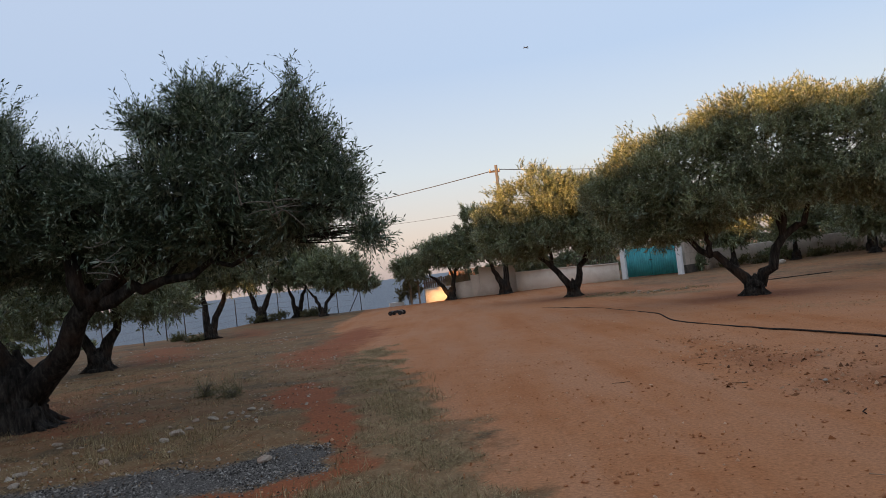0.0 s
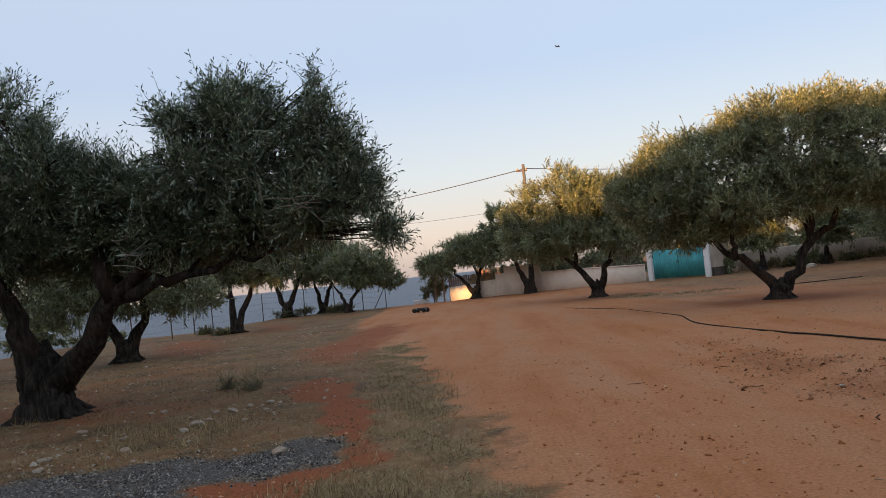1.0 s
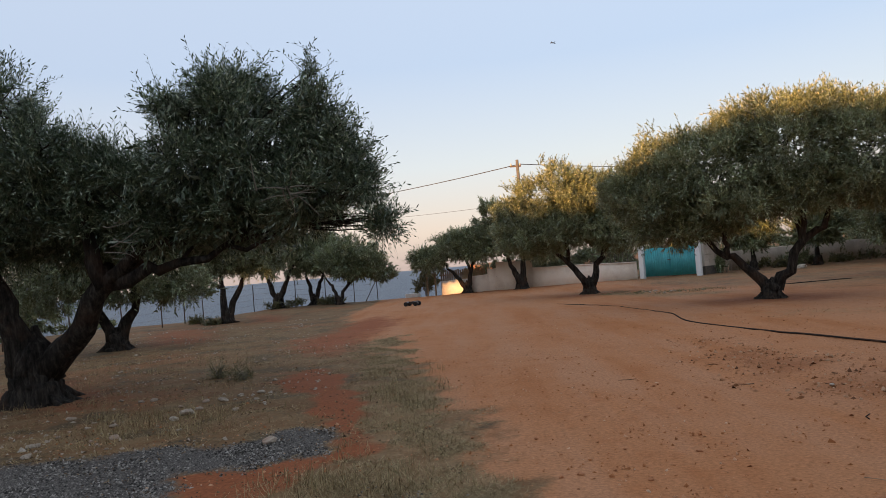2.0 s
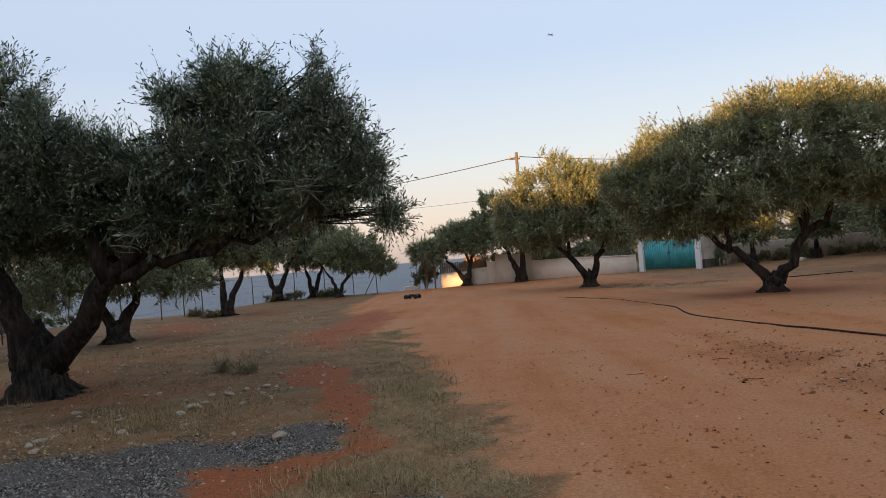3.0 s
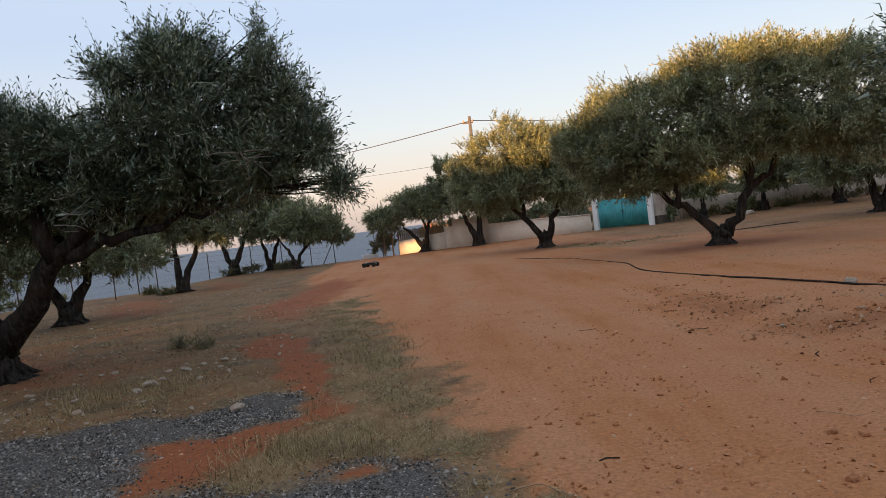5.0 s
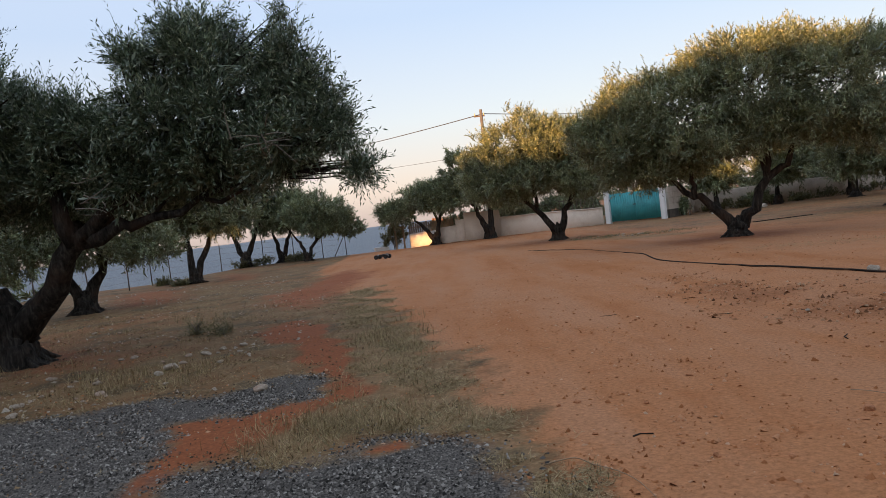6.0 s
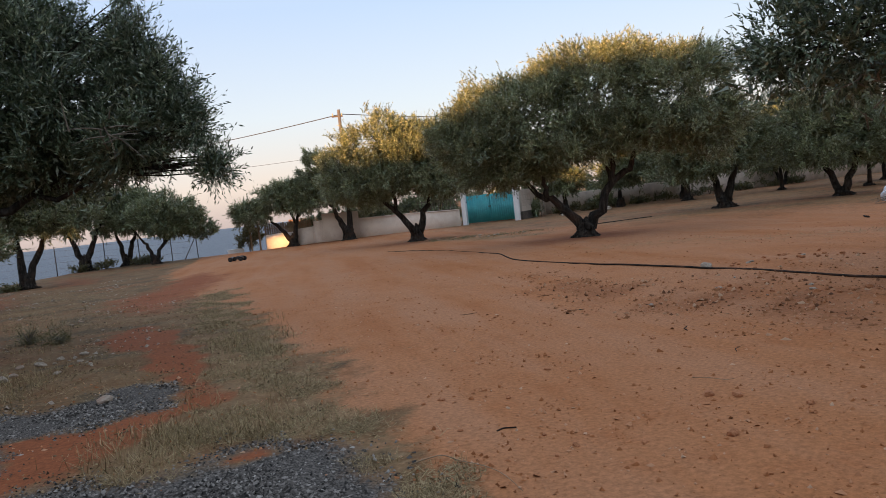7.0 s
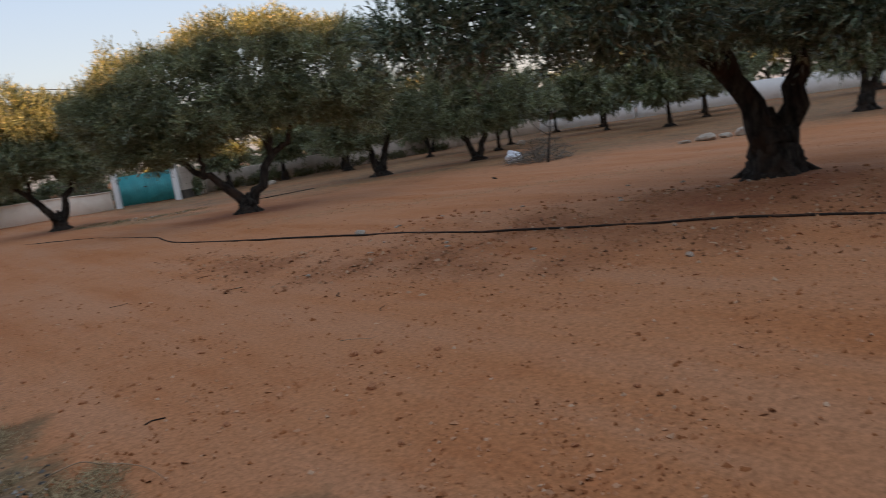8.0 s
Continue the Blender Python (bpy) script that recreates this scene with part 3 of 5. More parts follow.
def olive(x, y, trunk_r, fork, lobes, shoots, leaf=0.06, per=12, seed=1, lean=(0.0, 0.0), label="", limbs=None, group="olive trees of the grove", bits=5, droop=0.2, length=0.34, leaf_mat=None, sides=18, skirt=False):
    rng = np.random.default_rng(seed)
    z0 = ground_at(x, y)
    root = empty("olive_tree", x, y, z0)
    tagged(root, label or "grey-green olive tree with a gnarled dark trunk", "tree", group)
    base = np.array([x, y, z0])
    if skirt:
        lobes = lobes + [(lobes[0][0], lobes[0][1], z0 + 1.75, lobes[0][3] * 0.95, 0.62)]
    # trunk with flared roots
    s = np.linspace(0, 1, 20)
    line = np.stack([lean[0] * s**1.3, lean[1] * s**1.3, -0.12 + s * (fork + 0.02)], -1)
    line[:, :2] += rng.normal(size=(20, 2)) * 0.012 * trunk_r / 0.4
    rad = trunk_r * (1 + 1.05 * np.exp(-s * 6.5) + 0.10 * np.clip(s - 0.5, 0, 1) / 0.38) * (1 - 0.88 * smooth(0.55, 1.0, s) ** 1.3)
    v, f = tube(line, rad, sides + 12, 0.17, seed)
    under("trunk", mesh_of("trunk", v, f, BARK, True), root)
    # roots creeping out of the foot
    for n in range(5):
        a = rng.uniform(0, 6.28)
        q = np.array([math.cos(a), math.sin(a), 0])
        reach = trunk_r * rng.uniform(1.9, 2.6)
        pts = bezier(q * trunk_r * 0.7 + [0, 0, 0.32 * trunk_r / 0.4], q * reach * 0.6 + [0, 0, 0.06], q * reach + [0, 0, -0.06], 6)
        v, f = tube(pts, np.linspace(0.30, 0.08, 6) * trunk_r, 8, 0.15, seed + n)
        under("root", mesh_of("root", v, f, BARK, True), root)
    top = np.array([lean[0], lean[1], fork])
    # limbs: to the given places, or to the lobes
    goals = [np.array(g) - base for g in limbs] if limbs else [np.array(l[:3]) - base for l in sorted(lobes, key=lambda l: -l[3])[:5]]
    tips = []
    for n, goal in enumerate(goals):
        way = goal - top
        flat = np.linalg.norm(way[:2])
        start = top + np.array([*(way[:2] / (flat + 0.01) * trunk_r * 0.40), -0.62 * fork])
        ctrl = top + np.array([way[0] * 0.42, way[1] * 0.42, max(way[2], 0.3) * 0.58])
        if n > 1:
            # the later limbs fork off the first two
            near = min(tips[:2], key=lambda q: np.linalg.norm(q[4] - goal))
            start = near[4 + n % 2]
            ctrl = start + np.array([(goal - start)[0] * 0.3, (goal - start)[1] * 0.3, (goal - start)[2] * 0.6])
        pts = bezier(start, ctrl, goal, 12)
        pts[1:-1] += rng.normal(size=(10, 3)) * 0.05 * (flat + 0.6) / 2.5
        r0 = trunk_r * (0.70 if n < 2 else 0.40)
        v, f = tube(pts, r0 * np.linspace(1, 0.14, 12) ** 1.15, 10, 0.12, seed + 20 + n)
        under("limb", mesh_of("limb", v, f, BARK, True), root)
        tips.append(pts)
    # branches from the limbs into every lobe
    bundle = []
    for n, (cx, cy, cz, rh, rv) in enumerate(lobes):
        c = np.array([cx, cy, cz]) - base
        k = min(range(len(tips)), key=lambda q: np.linalg.norm(tips[q] - c, axis=1).min())
        i = int(np.linalg.norm(tips[k] - c, axis=1).argmin())
        i = max(2, min(i, 10) - 2)
        mid = bezier(tips[k][i], (tips[k][i] + c) / 2 + [0, 0, 0.2], c, 7)
        bundle.append(tube(mid, np.linspace(0.036, 0.014, 7) * trunk_r / 0.38, 6, 0.1, seed + n, False))
        for b in range(bits):
            u = rng.normal(size=3)
            u /= np.linalg.norm(u)
            u[2] = abs(u[2]) * 0.9 - 0.15
            end = c + u * [rh * 0.78, rh * 0.78, rv * 0.74]
            a = mid[rng.integers(2, 7)]
            bundle.append(tube(bezier(a, (a + end) / 2 + rng.normal(size=3) * 0.14, end, 6), np.linspace(0.015, 0.005, 6), 5, 0.1, seed + b, False))
    v, f = joined(bundle)
    tagged(under("branchwork", mesh_of("branchwork", v, f, BARK, True), root, "many thin grey branches inside the crown"), kind="stuff")
    local = [(l[0] - x, l[1] - y, l[2] - z0, l[3], l[4]) for l in lobes]
    p, d, deep, tone = crown_points(local, shoots, rng, droop)
    far, o = leaf >= 0.08, ~deep
    # deep shoots take half the tone: the crown's inner shade, painted into the leaves
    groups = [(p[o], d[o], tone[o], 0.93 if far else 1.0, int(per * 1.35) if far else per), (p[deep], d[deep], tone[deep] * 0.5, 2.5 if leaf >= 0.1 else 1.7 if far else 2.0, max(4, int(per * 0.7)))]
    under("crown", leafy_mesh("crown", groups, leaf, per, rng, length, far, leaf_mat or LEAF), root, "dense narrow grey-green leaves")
    return root


# the broad tree beside the dry field
broad_tree = olive(-6.86, 11.75, 0.35, 1.35, [
    (-2.92, 10.1, 4.40, 0.48, 0.24), (-3.78, 10.1, 4.12, 0.27, 0.24), (-1.76, 10.0, 3.96, 0.28, 0.36), (-1.48, 9.95, 3.46, 0.26, 0.40), (-1.12, 9.9, 2.80, 0.28, 0.28), (-0.92, 9.9, 2.30, 0.26, 0.20),
    (-2.95, 10.2, 4.14, 0.62, 0.36), (-1.98, 10.2, 3.55, 0.42, 0.36), (-1.72, 9.95, 4.36, 0.08, 0.2), (-3.80, 10.3, 3.66, 0.40, 0.34), (-4.85, 10.5, 3.62, 0.14, 0.26), (-1.34, 10.0, 3.10, 0.32, 0.36), (-4.55, 10.6, 3.30, 0.46, 0.38),
    (-2.50, 10.3, 3.46, 0.80, 0.60), (-3.45, 10.45, 3.35, 0.78, 0.60), (-1.78, 10.1, 2.83, 0.70, 0.42), (-2.99, 10.9, 2.80, 0.95, 0.45), (-4.37, 11.2, 2.75, 0.86, 0.45), (-2.23, 10.8, 2.55, 0.66, 0.22),
    (-6.42, 10.4, 4.52, 0.66, 0.62), (-5.90, 10.5, 3.82, 0.56, 0.50), (-5.20, 10.7, 3.36, 0.40, 0.40), (-5.45, 10.6, 3.82, 0.24, 0.26), (-6.43, 11.5, 3.4, 1.15, 0.80), (-5.23, 11.5, 3.1, 0.88, 0.6), (-7.52, 10.4, 4.5, 0.9, 0.9), (-7.94, 11.6, 3.4, 1.15, 0.85),
    (-7.29, 11.9, 2.95, 1.7, 0.9), (-5.26, 11.8, 2.85, 1.18, 0.6), (-7.5, 12.2, 2.7, 1.3, 0.45), (-9.0, 12.0, 2.6, 1.4, 0.9), (-6.0, 12.6, 3.0, 1.5, 0.9), (-4.1, 12.0, 2.8, 1.4, 0.7), (-3.3, 11.3, 2.65, 1.1, 0.4)],
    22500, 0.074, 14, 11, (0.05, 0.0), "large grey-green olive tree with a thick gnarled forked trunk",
    [(-3.4, 10.6, 2.7), (-7.6, 11.0, 3.0), (-2.6, 10.3, 3.5), (-5.9, 10.8, 3.6), (-2.0, 10.5, 2.4)], bits=9, sides=26, leaf_mat=SHADED_LEAF)
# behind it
olive(-14.3, 18.2, 0.2, 0.6, [(-14.3, 18.2, 2.0, 1.6, 0.9), (-13.4, 18.6, 2.7, 1.3, 0.8), (-15.4, 17.8, 2.5, 1.4, 0.9)], 3200, 0.125, 9, 71, leaf_mat=SHADED_LEAF)
olive(-9.97, 21.13, 0.27, 0.75, [(-9.52, 21.34, 1.98, 1.51, 0.7), (-8.4, 22.0, 1.65, 1.1, 0.42), (-10.82, 20.7, 2.41, 1.6, 1.0), (-12.0, 20.5, 2.2, 1.5, 0.9), (-9.43, 21.38, 3.09, 1.96, 1.07)],
      6300, 0.098, 10, 12, limbs=[(-8.8, 21.6, 2.1), (-11.1, 20.7, 2.2), (-9.6, 21.3, 3.0), (-10.4, 21.0, 2.6)])
olive(-10.1, 31.43, 0.24, 0.75, [(-10.6, 31.32, 2.7, 1.45, 0.7), (-8.8, 31.74, 2.65, 1.45, 0.7), (-9.81, 31.52, 3.5, 1.76, 0.75)],
      4500, 0.121, 10, 13, limbs=[(-8.7, 31.7, 2.6), (-10.3, 31.3, 2.9), (-11.6, 31.3, 2.1)])
olive(-10.65, 42.33, 0.27, 1.0, [(-10.09, 42.47, 2.95, 1.9, 1.2), (-10.63, 42.34, 3.8, 1.7, 0.95), (-11.9, 42.2, 3.1, 1.2, 0.8)], 3400, 0.156, 9, 14, limbs=[(-9.3, 42.4, 2.7), (-11.7, 42.3, 2.7)])
olive(-8.69, 42.81, 0.22, 0.75, [(-8.05, 42.94, 2.85, 1.82, 1.15), (-8.48, 42.85, 3.4, 1.66, 0.95)], 3200, 0.156, 9, 15, limbs=[(-7.6, 42.9, 2.5), (-9.3, 42.8, 2.4)])
olive(-6.91, 40.83, 0.17, 0.6, [(-5.96, 40.98, 2.55, 1.57, 1.0), (-5.22, 41.09, 2.2, 1.19, 0.7), (-4.36, 41.19, 1.5, 0.57, 0.4), (-6.9, 40.83, 2.5, 1.26, 0.8), (-5.7, 41.0, 1.8, 1.5, 0.45)], 3200, 0.140, 9, 16, limbs=[(-5.2, 41.1, 2.1), (-7.9, 40.8, 2.0), (-6.3, 40.9, 2.5)])
# along the wall
olive(0.15, 42.3, 0.22, 0.85, [(-0.48, 42.3, 2.75, 1.28, 0.8), (-2.0, 42.25, 2.0, 1.16, 0.7), (0.92, 42.3, 2.5, 1.44, 0.8), (0.38, 42.3, 3.1, 0.96, 0.64)], 3800, 0.133, 9, 17, limbs=[(-1.5, 42.3, 1.9), (0.85, 42.3, 2.3), (-0.4, 42.3, 2.7)])
olive(3.21, 41.71, 0.27, 1.0, [(2.03, 41.78, 3.74, 1.11, 1.3), (1.59, 41.8, 2.7, 1.43, 0.85), (3.54, 41.68, 3.2, 1.58, 1.4), (4.52, 41.59, 2.3, 1.43, 0.8)], 4500, 0.148, 9, 18, limbs=[(1.9, 41.8, 2.6), (3.6, 41.7, 3.1), (4.6, 41.6, 2.2)])
olive(5.19, 31.06, 0.23, 0.85, [(4.15, 31.21, 4.24, 1.79, 1.2), (2.64, 31.37, 3.22, 1.31, 1.2), (5.52, 31.0, 3.3, 1.79, 1.4), (6.7, 30.78, 3.69, 1.08, 1.3), (3.85, 31.25, 2.6, 1.91, 0.65), (5.69, 31.28, 4.2, 0.97, 0.9), (6.6, 30.8, 2.6, 1.1, 0.55), (2.4, 31.4, 2.5, 1.0, 0.5), (7.1, 30.8, 2.35, 1.1, 0.5), (3.2, 31.3, 2.15, 1.2, 0.4), (6.5, 30.6, 3.05, 1.1, 1.3), (4.9, 31.1, 3.3, 1.5, 1.1), (6.3, 30.5, 2.2, 1.0, 0.6), (5.64, 31.0, 4.15, 0.9, 0.8)],
      12500, 0.105, 10, 19, label="olive tree with a dark crown and a sunlit golden top", limbs=[(3.0, 31.3, 2.5), (6.9, 30.9, 2.8), (4.4, 31.2, 3.6), (5.8, 31.0, 3.2)])
# the spreading tree beside the gate
olive(8.4, 20.65, 0.235, 0.68, [
    (7.16, 21.32, 3.74, 1.88, 1.4), (9.04, 20.58, 4.21, 2.14, 1.4), (10.98, 19.59, 3.81, 1.79, 1.4), (11.98, 19.35, 2.95, 0.95, 1.0), (7.8, 21.0, 2.6, 1.9, 0.5), (10.2, 20.1, 2.95, 1.8, 0.5),
    (5.7, 21.45, 2.9, 1.26, 0.7), (6.11, 21.65, 3.71, 1.2, 1.0), (8.35, 20.87, 4.62, 1.0, 0.75), (9.84, 20.2, 4.86, 1.03, 0.62), (11.32, 19.4, 4.5, 1.1, 0.62), (6.5, 21.4, 2.75, 1.3, 0.6), (9.3, 20.4, 3.1, 1.6, 0.7), (5.2, 21.7, 3.3, 0.9, 0.8), (5.9, 21.5, 2.3, 1.0, 0.4), (7.2, 21.2, 2.45, 1.2, 0.5), (9.2, 20.2, 2.8, 1.1, 0.4), (11.3, 19.3, 2.75, 1.0, 0.45), (6.4, 21.5, 2.05, 1.2, 0.4)],
    23000, 0.092, 12, 20, (0.05, 0), "spreading olive tree whose upper crown catches golden evening sun",
    [(5.9, 21.5, 2.35), (10.9, 19.8, 3.0), (8.9, 20.6, 3.4), (7.3, 21.2, 2.8), (9.6, 20.2, 3.8)], bits=7, sides=22)
# the grove towards the long wall
olive(16.96, 26.91, 0.25, 0.7, [(15.9, 27.5, 2.5, 1.3, 0.9), (17.05, 26.85, 2.2, 1.33, 1.0), (16.5, 27.2, 3.4, 1.33, 1.4), (17.7, 26.42, 2.95, 1.21, 1.15)], 5600, 0.109, 9, 21, limbs=[(16.3, 27.3, 2.6), (17.9, 26.2, 2.6), (17.0, 26.8, 3.0)], skirt=True)
olive(34.94, 62.85, 0.24, 0.78, [(35.11, 62.76, 3.4, 3.2, 1.7), (33.24, 63.77, 3.4, 2.2, 1.5)], 2000, 0.26, 10, 22, skirt=True)
olive(32.64, 44.58, 0.20, 0.30, [(32.9, 44.39, 2.8, 2.5, 1.7), (32.72, 44.52, 4.2, 2.4, 1.4)], 2000, 0.23, 9, 23, limbs=[(31.6, 44.9, 2.6), (33.9, 44.0, 2.7)], skirt=True)
olive(20.6, 24.8, 0.22, 0.45, [(20.5, 24.8, 2.3, 2.1, 1.15), (19.7, 25.5, 3.1, 1.6, 1.3), (21.4, 24.0, 2.9, 1.8, 1.3), (20.7, 24.6, 4.0, 1.6, 1.0), (22.0, 23.2, 2.2, 1.5, 0.9)], 6400, 0.109, 9, 24, limbs=[(19.5, 25.6, 2.4), (21.8, 23.8, 2.6), (20.8, 24.6, 2.9), (21.2, 24.4, 2.2)], skirt=True)
olive(41.4, 40.21, 0.17, 0.30, [(41.3, 40.31, 2.8, 2.6, 1.6), (42.78, 38.74, 2.5, 2.4, 1.5)], 2200, 0.23, 10, 25, skirt=True)
olive(25.91, 29.43, 0.15, 0.30, [(25.98, 29.37, 2.4, 1.9, 1.2), (25.4, 29.9, 3.1, 1.5, 0.9)], 2000, 0.17, 10, 26, skirt=True)
olive(30.12, 21.92, 0.17, 0.30, [(30.15, 21.87, 2.3, 1.98, 1.1), (29.4, 22.87, 2.5, 1.55, 1.0)], 2500, 0.17, 10, 27, skirt=True)
olive(40.67, 35.19, 0.17, 0.27, [(40.74, 35.11, 2.7, 2.4, 1.5), (41.34, 34.41, 4.0, 1.6, 1.0)], 2200, 0.23, 10, 28, skirt=True)
olive(21.5, 37.5, 0.22, 0.5, [(21.5, 37.5, 2.7, 2.0, 1.2), (20.4, 38.0, 3.3, 1.5, 1.0), (22.6, 37.0, 3.3, 1.5, 1.0)], 2000, 0.18, 9, 51, skirt=True)
olive(27.0, 37.0, 0.15, 0.30, [(27.0, 37.0, 2.9, 2.0, 1.3), (28.2, 36.2, 3.6, 1.6, 1.0)], 1900, 0.18, 9, 52, skirt=True)
olive(34.5, 29.5, 0.15, 0.27, [(34.5, 29.5, 2.7, 2.1, 1.2), (33.4, 30.6, 3.0, 1.6, 1.0)], 1900, 0.18, 9, 53, skirt=True)
olive(26.5, 46.5, 0.24, 0.9, [(26.5, 46.5, 3.2, 2.4, 1.5), (24.6, 47.0, 3.0, 1.8, 1.2)], 1800, 0.22, 9, 54, skirt=True)
olive(45.0, 19.0, 0.26, 0.9, [(45.0, 19.0, 2.7, 2.3, 1.4), (44.2, 20.8, 3.2, 1.8, 1.1)], 1700, 0.22, 9, 55, skirt=True)
olive(15.6, 40.6, 0.2, 0.8, [(15.6, 40.6, 2.0, 1.4, 0.9), (15.0, 41.0, 2.6, 1.0, 0.7)], 1600, 0.16, 9, 58, skirt=True)
olive(19.2, 41.0, 0.2, 0.8, [(19.2, 41.0, 2.1, 1.6, 1.0), (20.0, 40.6, 2.7, 1.2, 0.8)], 1700, 0.16, 9, 59, skirt=True)
olive(23.4, 41.2, 0.2, 0.8, [(23.4, 41.2, 2.2, 1.7, 1.0), (22.6, 41.6, 2.9, 1.2, 0.8)], 1700, 0.16, 9, 60, skirt=True)
olive(26.5, 11.5, 0.24, 0.9, [(26.5, 11.5, 2.4, 1.8, 1.2), (27.2, 10.2, 2.9, 1.5, 1.0)], 1700, 0.16, 9, 61)
olive(30.5, 33.5, 0.15, 0.30, [(30.5, 33.5, 2.4, 2.0, 1.2), (29.6, 34.3, 3.1, 1.6, 1.1), (31.4, 32.6, 3.2, 1.7, 1.1)], 2300, 0.18, 9, 63, skirt=True)
olive(36.6, 24.2, 0.16, 0.30, [(36.6, 24.2, 2.5, 2.2, 1.3), (35.8, 25.8, 3.2, 1.8, 1.1), (37.2, 22.6, 3.0, 1.8, 1.1)], 2300, 0.18, 9, 64, skirt=True)
olive(43.6, 29.0, 0.17, 0.30, [(43.6, 29.0, 2.8, 2.6, 1.6), (42.8, 31.0, 3.4, 2.0, 1.2), (44.2, 26.8, 3.3, 2.1, 1.3)], 2300, 0.22, 9, 65, skirt=True)
olive(56.0, 45.0, 0.3, 0.8, [(56.0, 45.0, 3.4, 3.4, 2.0), (53.0, 48.0, 3.6, 3.0, 2.0), (58.5, 41.5, 3.6, 3.0, 2.0), (56.0, 45.0, 5.2, 2.4, 1.3)], 2600, 0.3, 9, 66, group="olive trees behind the white wall")
olive(61.0, 33.0, 0.3, 0.8, [(61.0, 33.0, 3.4, 3.4, 2.0), (60.5, 36.5, 3.6, 3.0, 2.0), (62.0, 29.0, 3.6, 3.0, 2.0), (61.0, 33.0, 5.0, 2.4, 1.3)], 2600, 0.3, 9, 67, group="olive trees behind the white wall")
# the great trunk beside the track
old_tree = olive(11.03, 6.1, 0.33, 1.15, [
    (10.22, 5.49, 2.75, 1.76, 0.7), (11.23, 4.54, 2.6, 1.38, 0.8), (8.25, 5.79, 2.55, 1.15, 0.6), (6.96, 6.28, 2.75, 1.08, 0.55), (6.0, 6.9, 2.75, 0.83, 0.52), (5.5, 7.2, 2.9, 0.61, 0.47),
    (5.3, 7.3, 2.64, 0.34, 0.3), (9.5, 5.73, 3.5, 2.12, 1.0), (6.94, 6.59, 3.5, 1.48, 0.74), (11.55, 5.06, 3.7, 1.93, 1.1), (12.5, 6.8, 3.2, 1.6, 1.0), (10.4, 7.4, 3.3, 1.5, 0.9), (13.4, 4.6, 2.9, 1.5, 0.9), (12.6, 3.2, 2.8, 1.4, 0.8), (9.2, 5.6, 2.5, 1.1, 0.4), (10.6, 4.5, 2.45, 1.0, 0.4), (7.5, 6.0, 2.6, 1.2, 0.5), (10.2, 4.4, 2.3, 0.9, 0.45), (11.9, 3.9, 2.4, 1.2, 0.5), (10.4, 4.9, 2.2, 0.9, 0.4), (10.6, 4.0, 2.15, 1.0, 0.4), (11.5, 3.0, 2.25, 1.2, 0.5), (12.6, 5.4, 2.5, 1.3, 0.5), (13.0, 6.2, 2.9, 1.5, 0.8), (9.6, 6.8, 2.9, 1.3, 0.6), (8.0, 6.6, 3.1, 1.3, 0.7), (11.6, 7.6, 2.7, 1.3, 0.6), (8.4, 6.3, 2.35, 1.1, 0.42), (6.0, 7.0, 2.5, 0.8, 0.4), (11.9, 7.2, 2.35, 1.1, 0.5), (11.0, 5.6, 2.7, 0.9, 0.5)],
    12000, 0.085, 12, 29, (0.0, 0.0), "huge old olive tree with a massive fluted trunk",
    [(9.5, 6.8, 3.0), (11.7, 5.0, 3.0), (8.4, 6.1, 3.0), (10.8, 5.7, 3.3), (6.8, 6.5, 3.0)], bits=8, sides=28, leaf_mat=SHADED_LEAF)


def dead_twigs(tree, x, y, z, n, size, seed):
    """Bare pale twigs hanging in a crown."""
    rng = np.random.default_rng(seed)
    o = np.array(tree.matrix_basis.translation)
    c = np.array([x, y, z]) - o
    bars = []
    for k in range(n):
        d = rng.normal(size=3) * [1, 1, 0.5]
        d = d / np.linalg.norm(d) * size * rng.uniform(0.5, 1.0)
        a = c + rng.normal(size=3) * size * 0.25
        bars.append(tube(bezier(a, a + d * 0.5 + rng.normal(size=3) * size * 0.15, a + d, 5), np.linspace(0.010, 0.003, 5), 5, 0, k, False))
    v, f = joined(bars)
    under("dead_twig", mesh_of("dead_twig", v, f, TWIG), tree, "bare pale dead twigs")


dead_twigs(broad_tree, -2.0, 9.15, 2.75, 12, 0.45, 1)
dead_twigs(broad_tree, -4.6, 9.9, 2.3, 8, 0.5, 2)
dead_twigs(old_tree, 5.95, 6.75, 2.2, 14, 0.5, 3)

# unseen olive trees added behind the camera to dim sky light on near ground
for k, (x, y) in enumerate(((-10.5, 1.6), (-4.2, -2.6), (2.2, -4.6), (8.4, -3.6), (-9.8, -3.4), (-0.8, -9.8))):
    olive(x, y, 0.3, 1.2, [(x, y, 3.1, 2.2, 1.1), (x - 1.0, y + 0.6, 3.8, 1.6, 1.0), (x + 1.0, y - 0.4, 3.8, 1.6, 1.0), (x + 0.2, y, 4.5, 1.5, 0.7)], 1500, 0.26, 9, 80 + k, leaf_mat=SHADED_LEAF)

# unseen tree added on the crest behind: its crown cuts off the sun above the beam passing under it
KX, KY = SUN_X * 46 + SUN_Y * 29.2, SUN_Y * 46 - SUN_X * 29.2
olive(KX, KY, 0.3, 1.2, [(KX - SUN_Y * k, KY + SUN_X * k, 9.95, 1.6, 2.05) for k in (0.5, 1.4, 2.3, 3.2, 4.1, 5.0, 5.7)] + [(KX - SUN_Y * 3.0, KY + SUN_X * 3.0, 12.4, 3.4, 1.3)], 7000, 0.40, 9, 41)


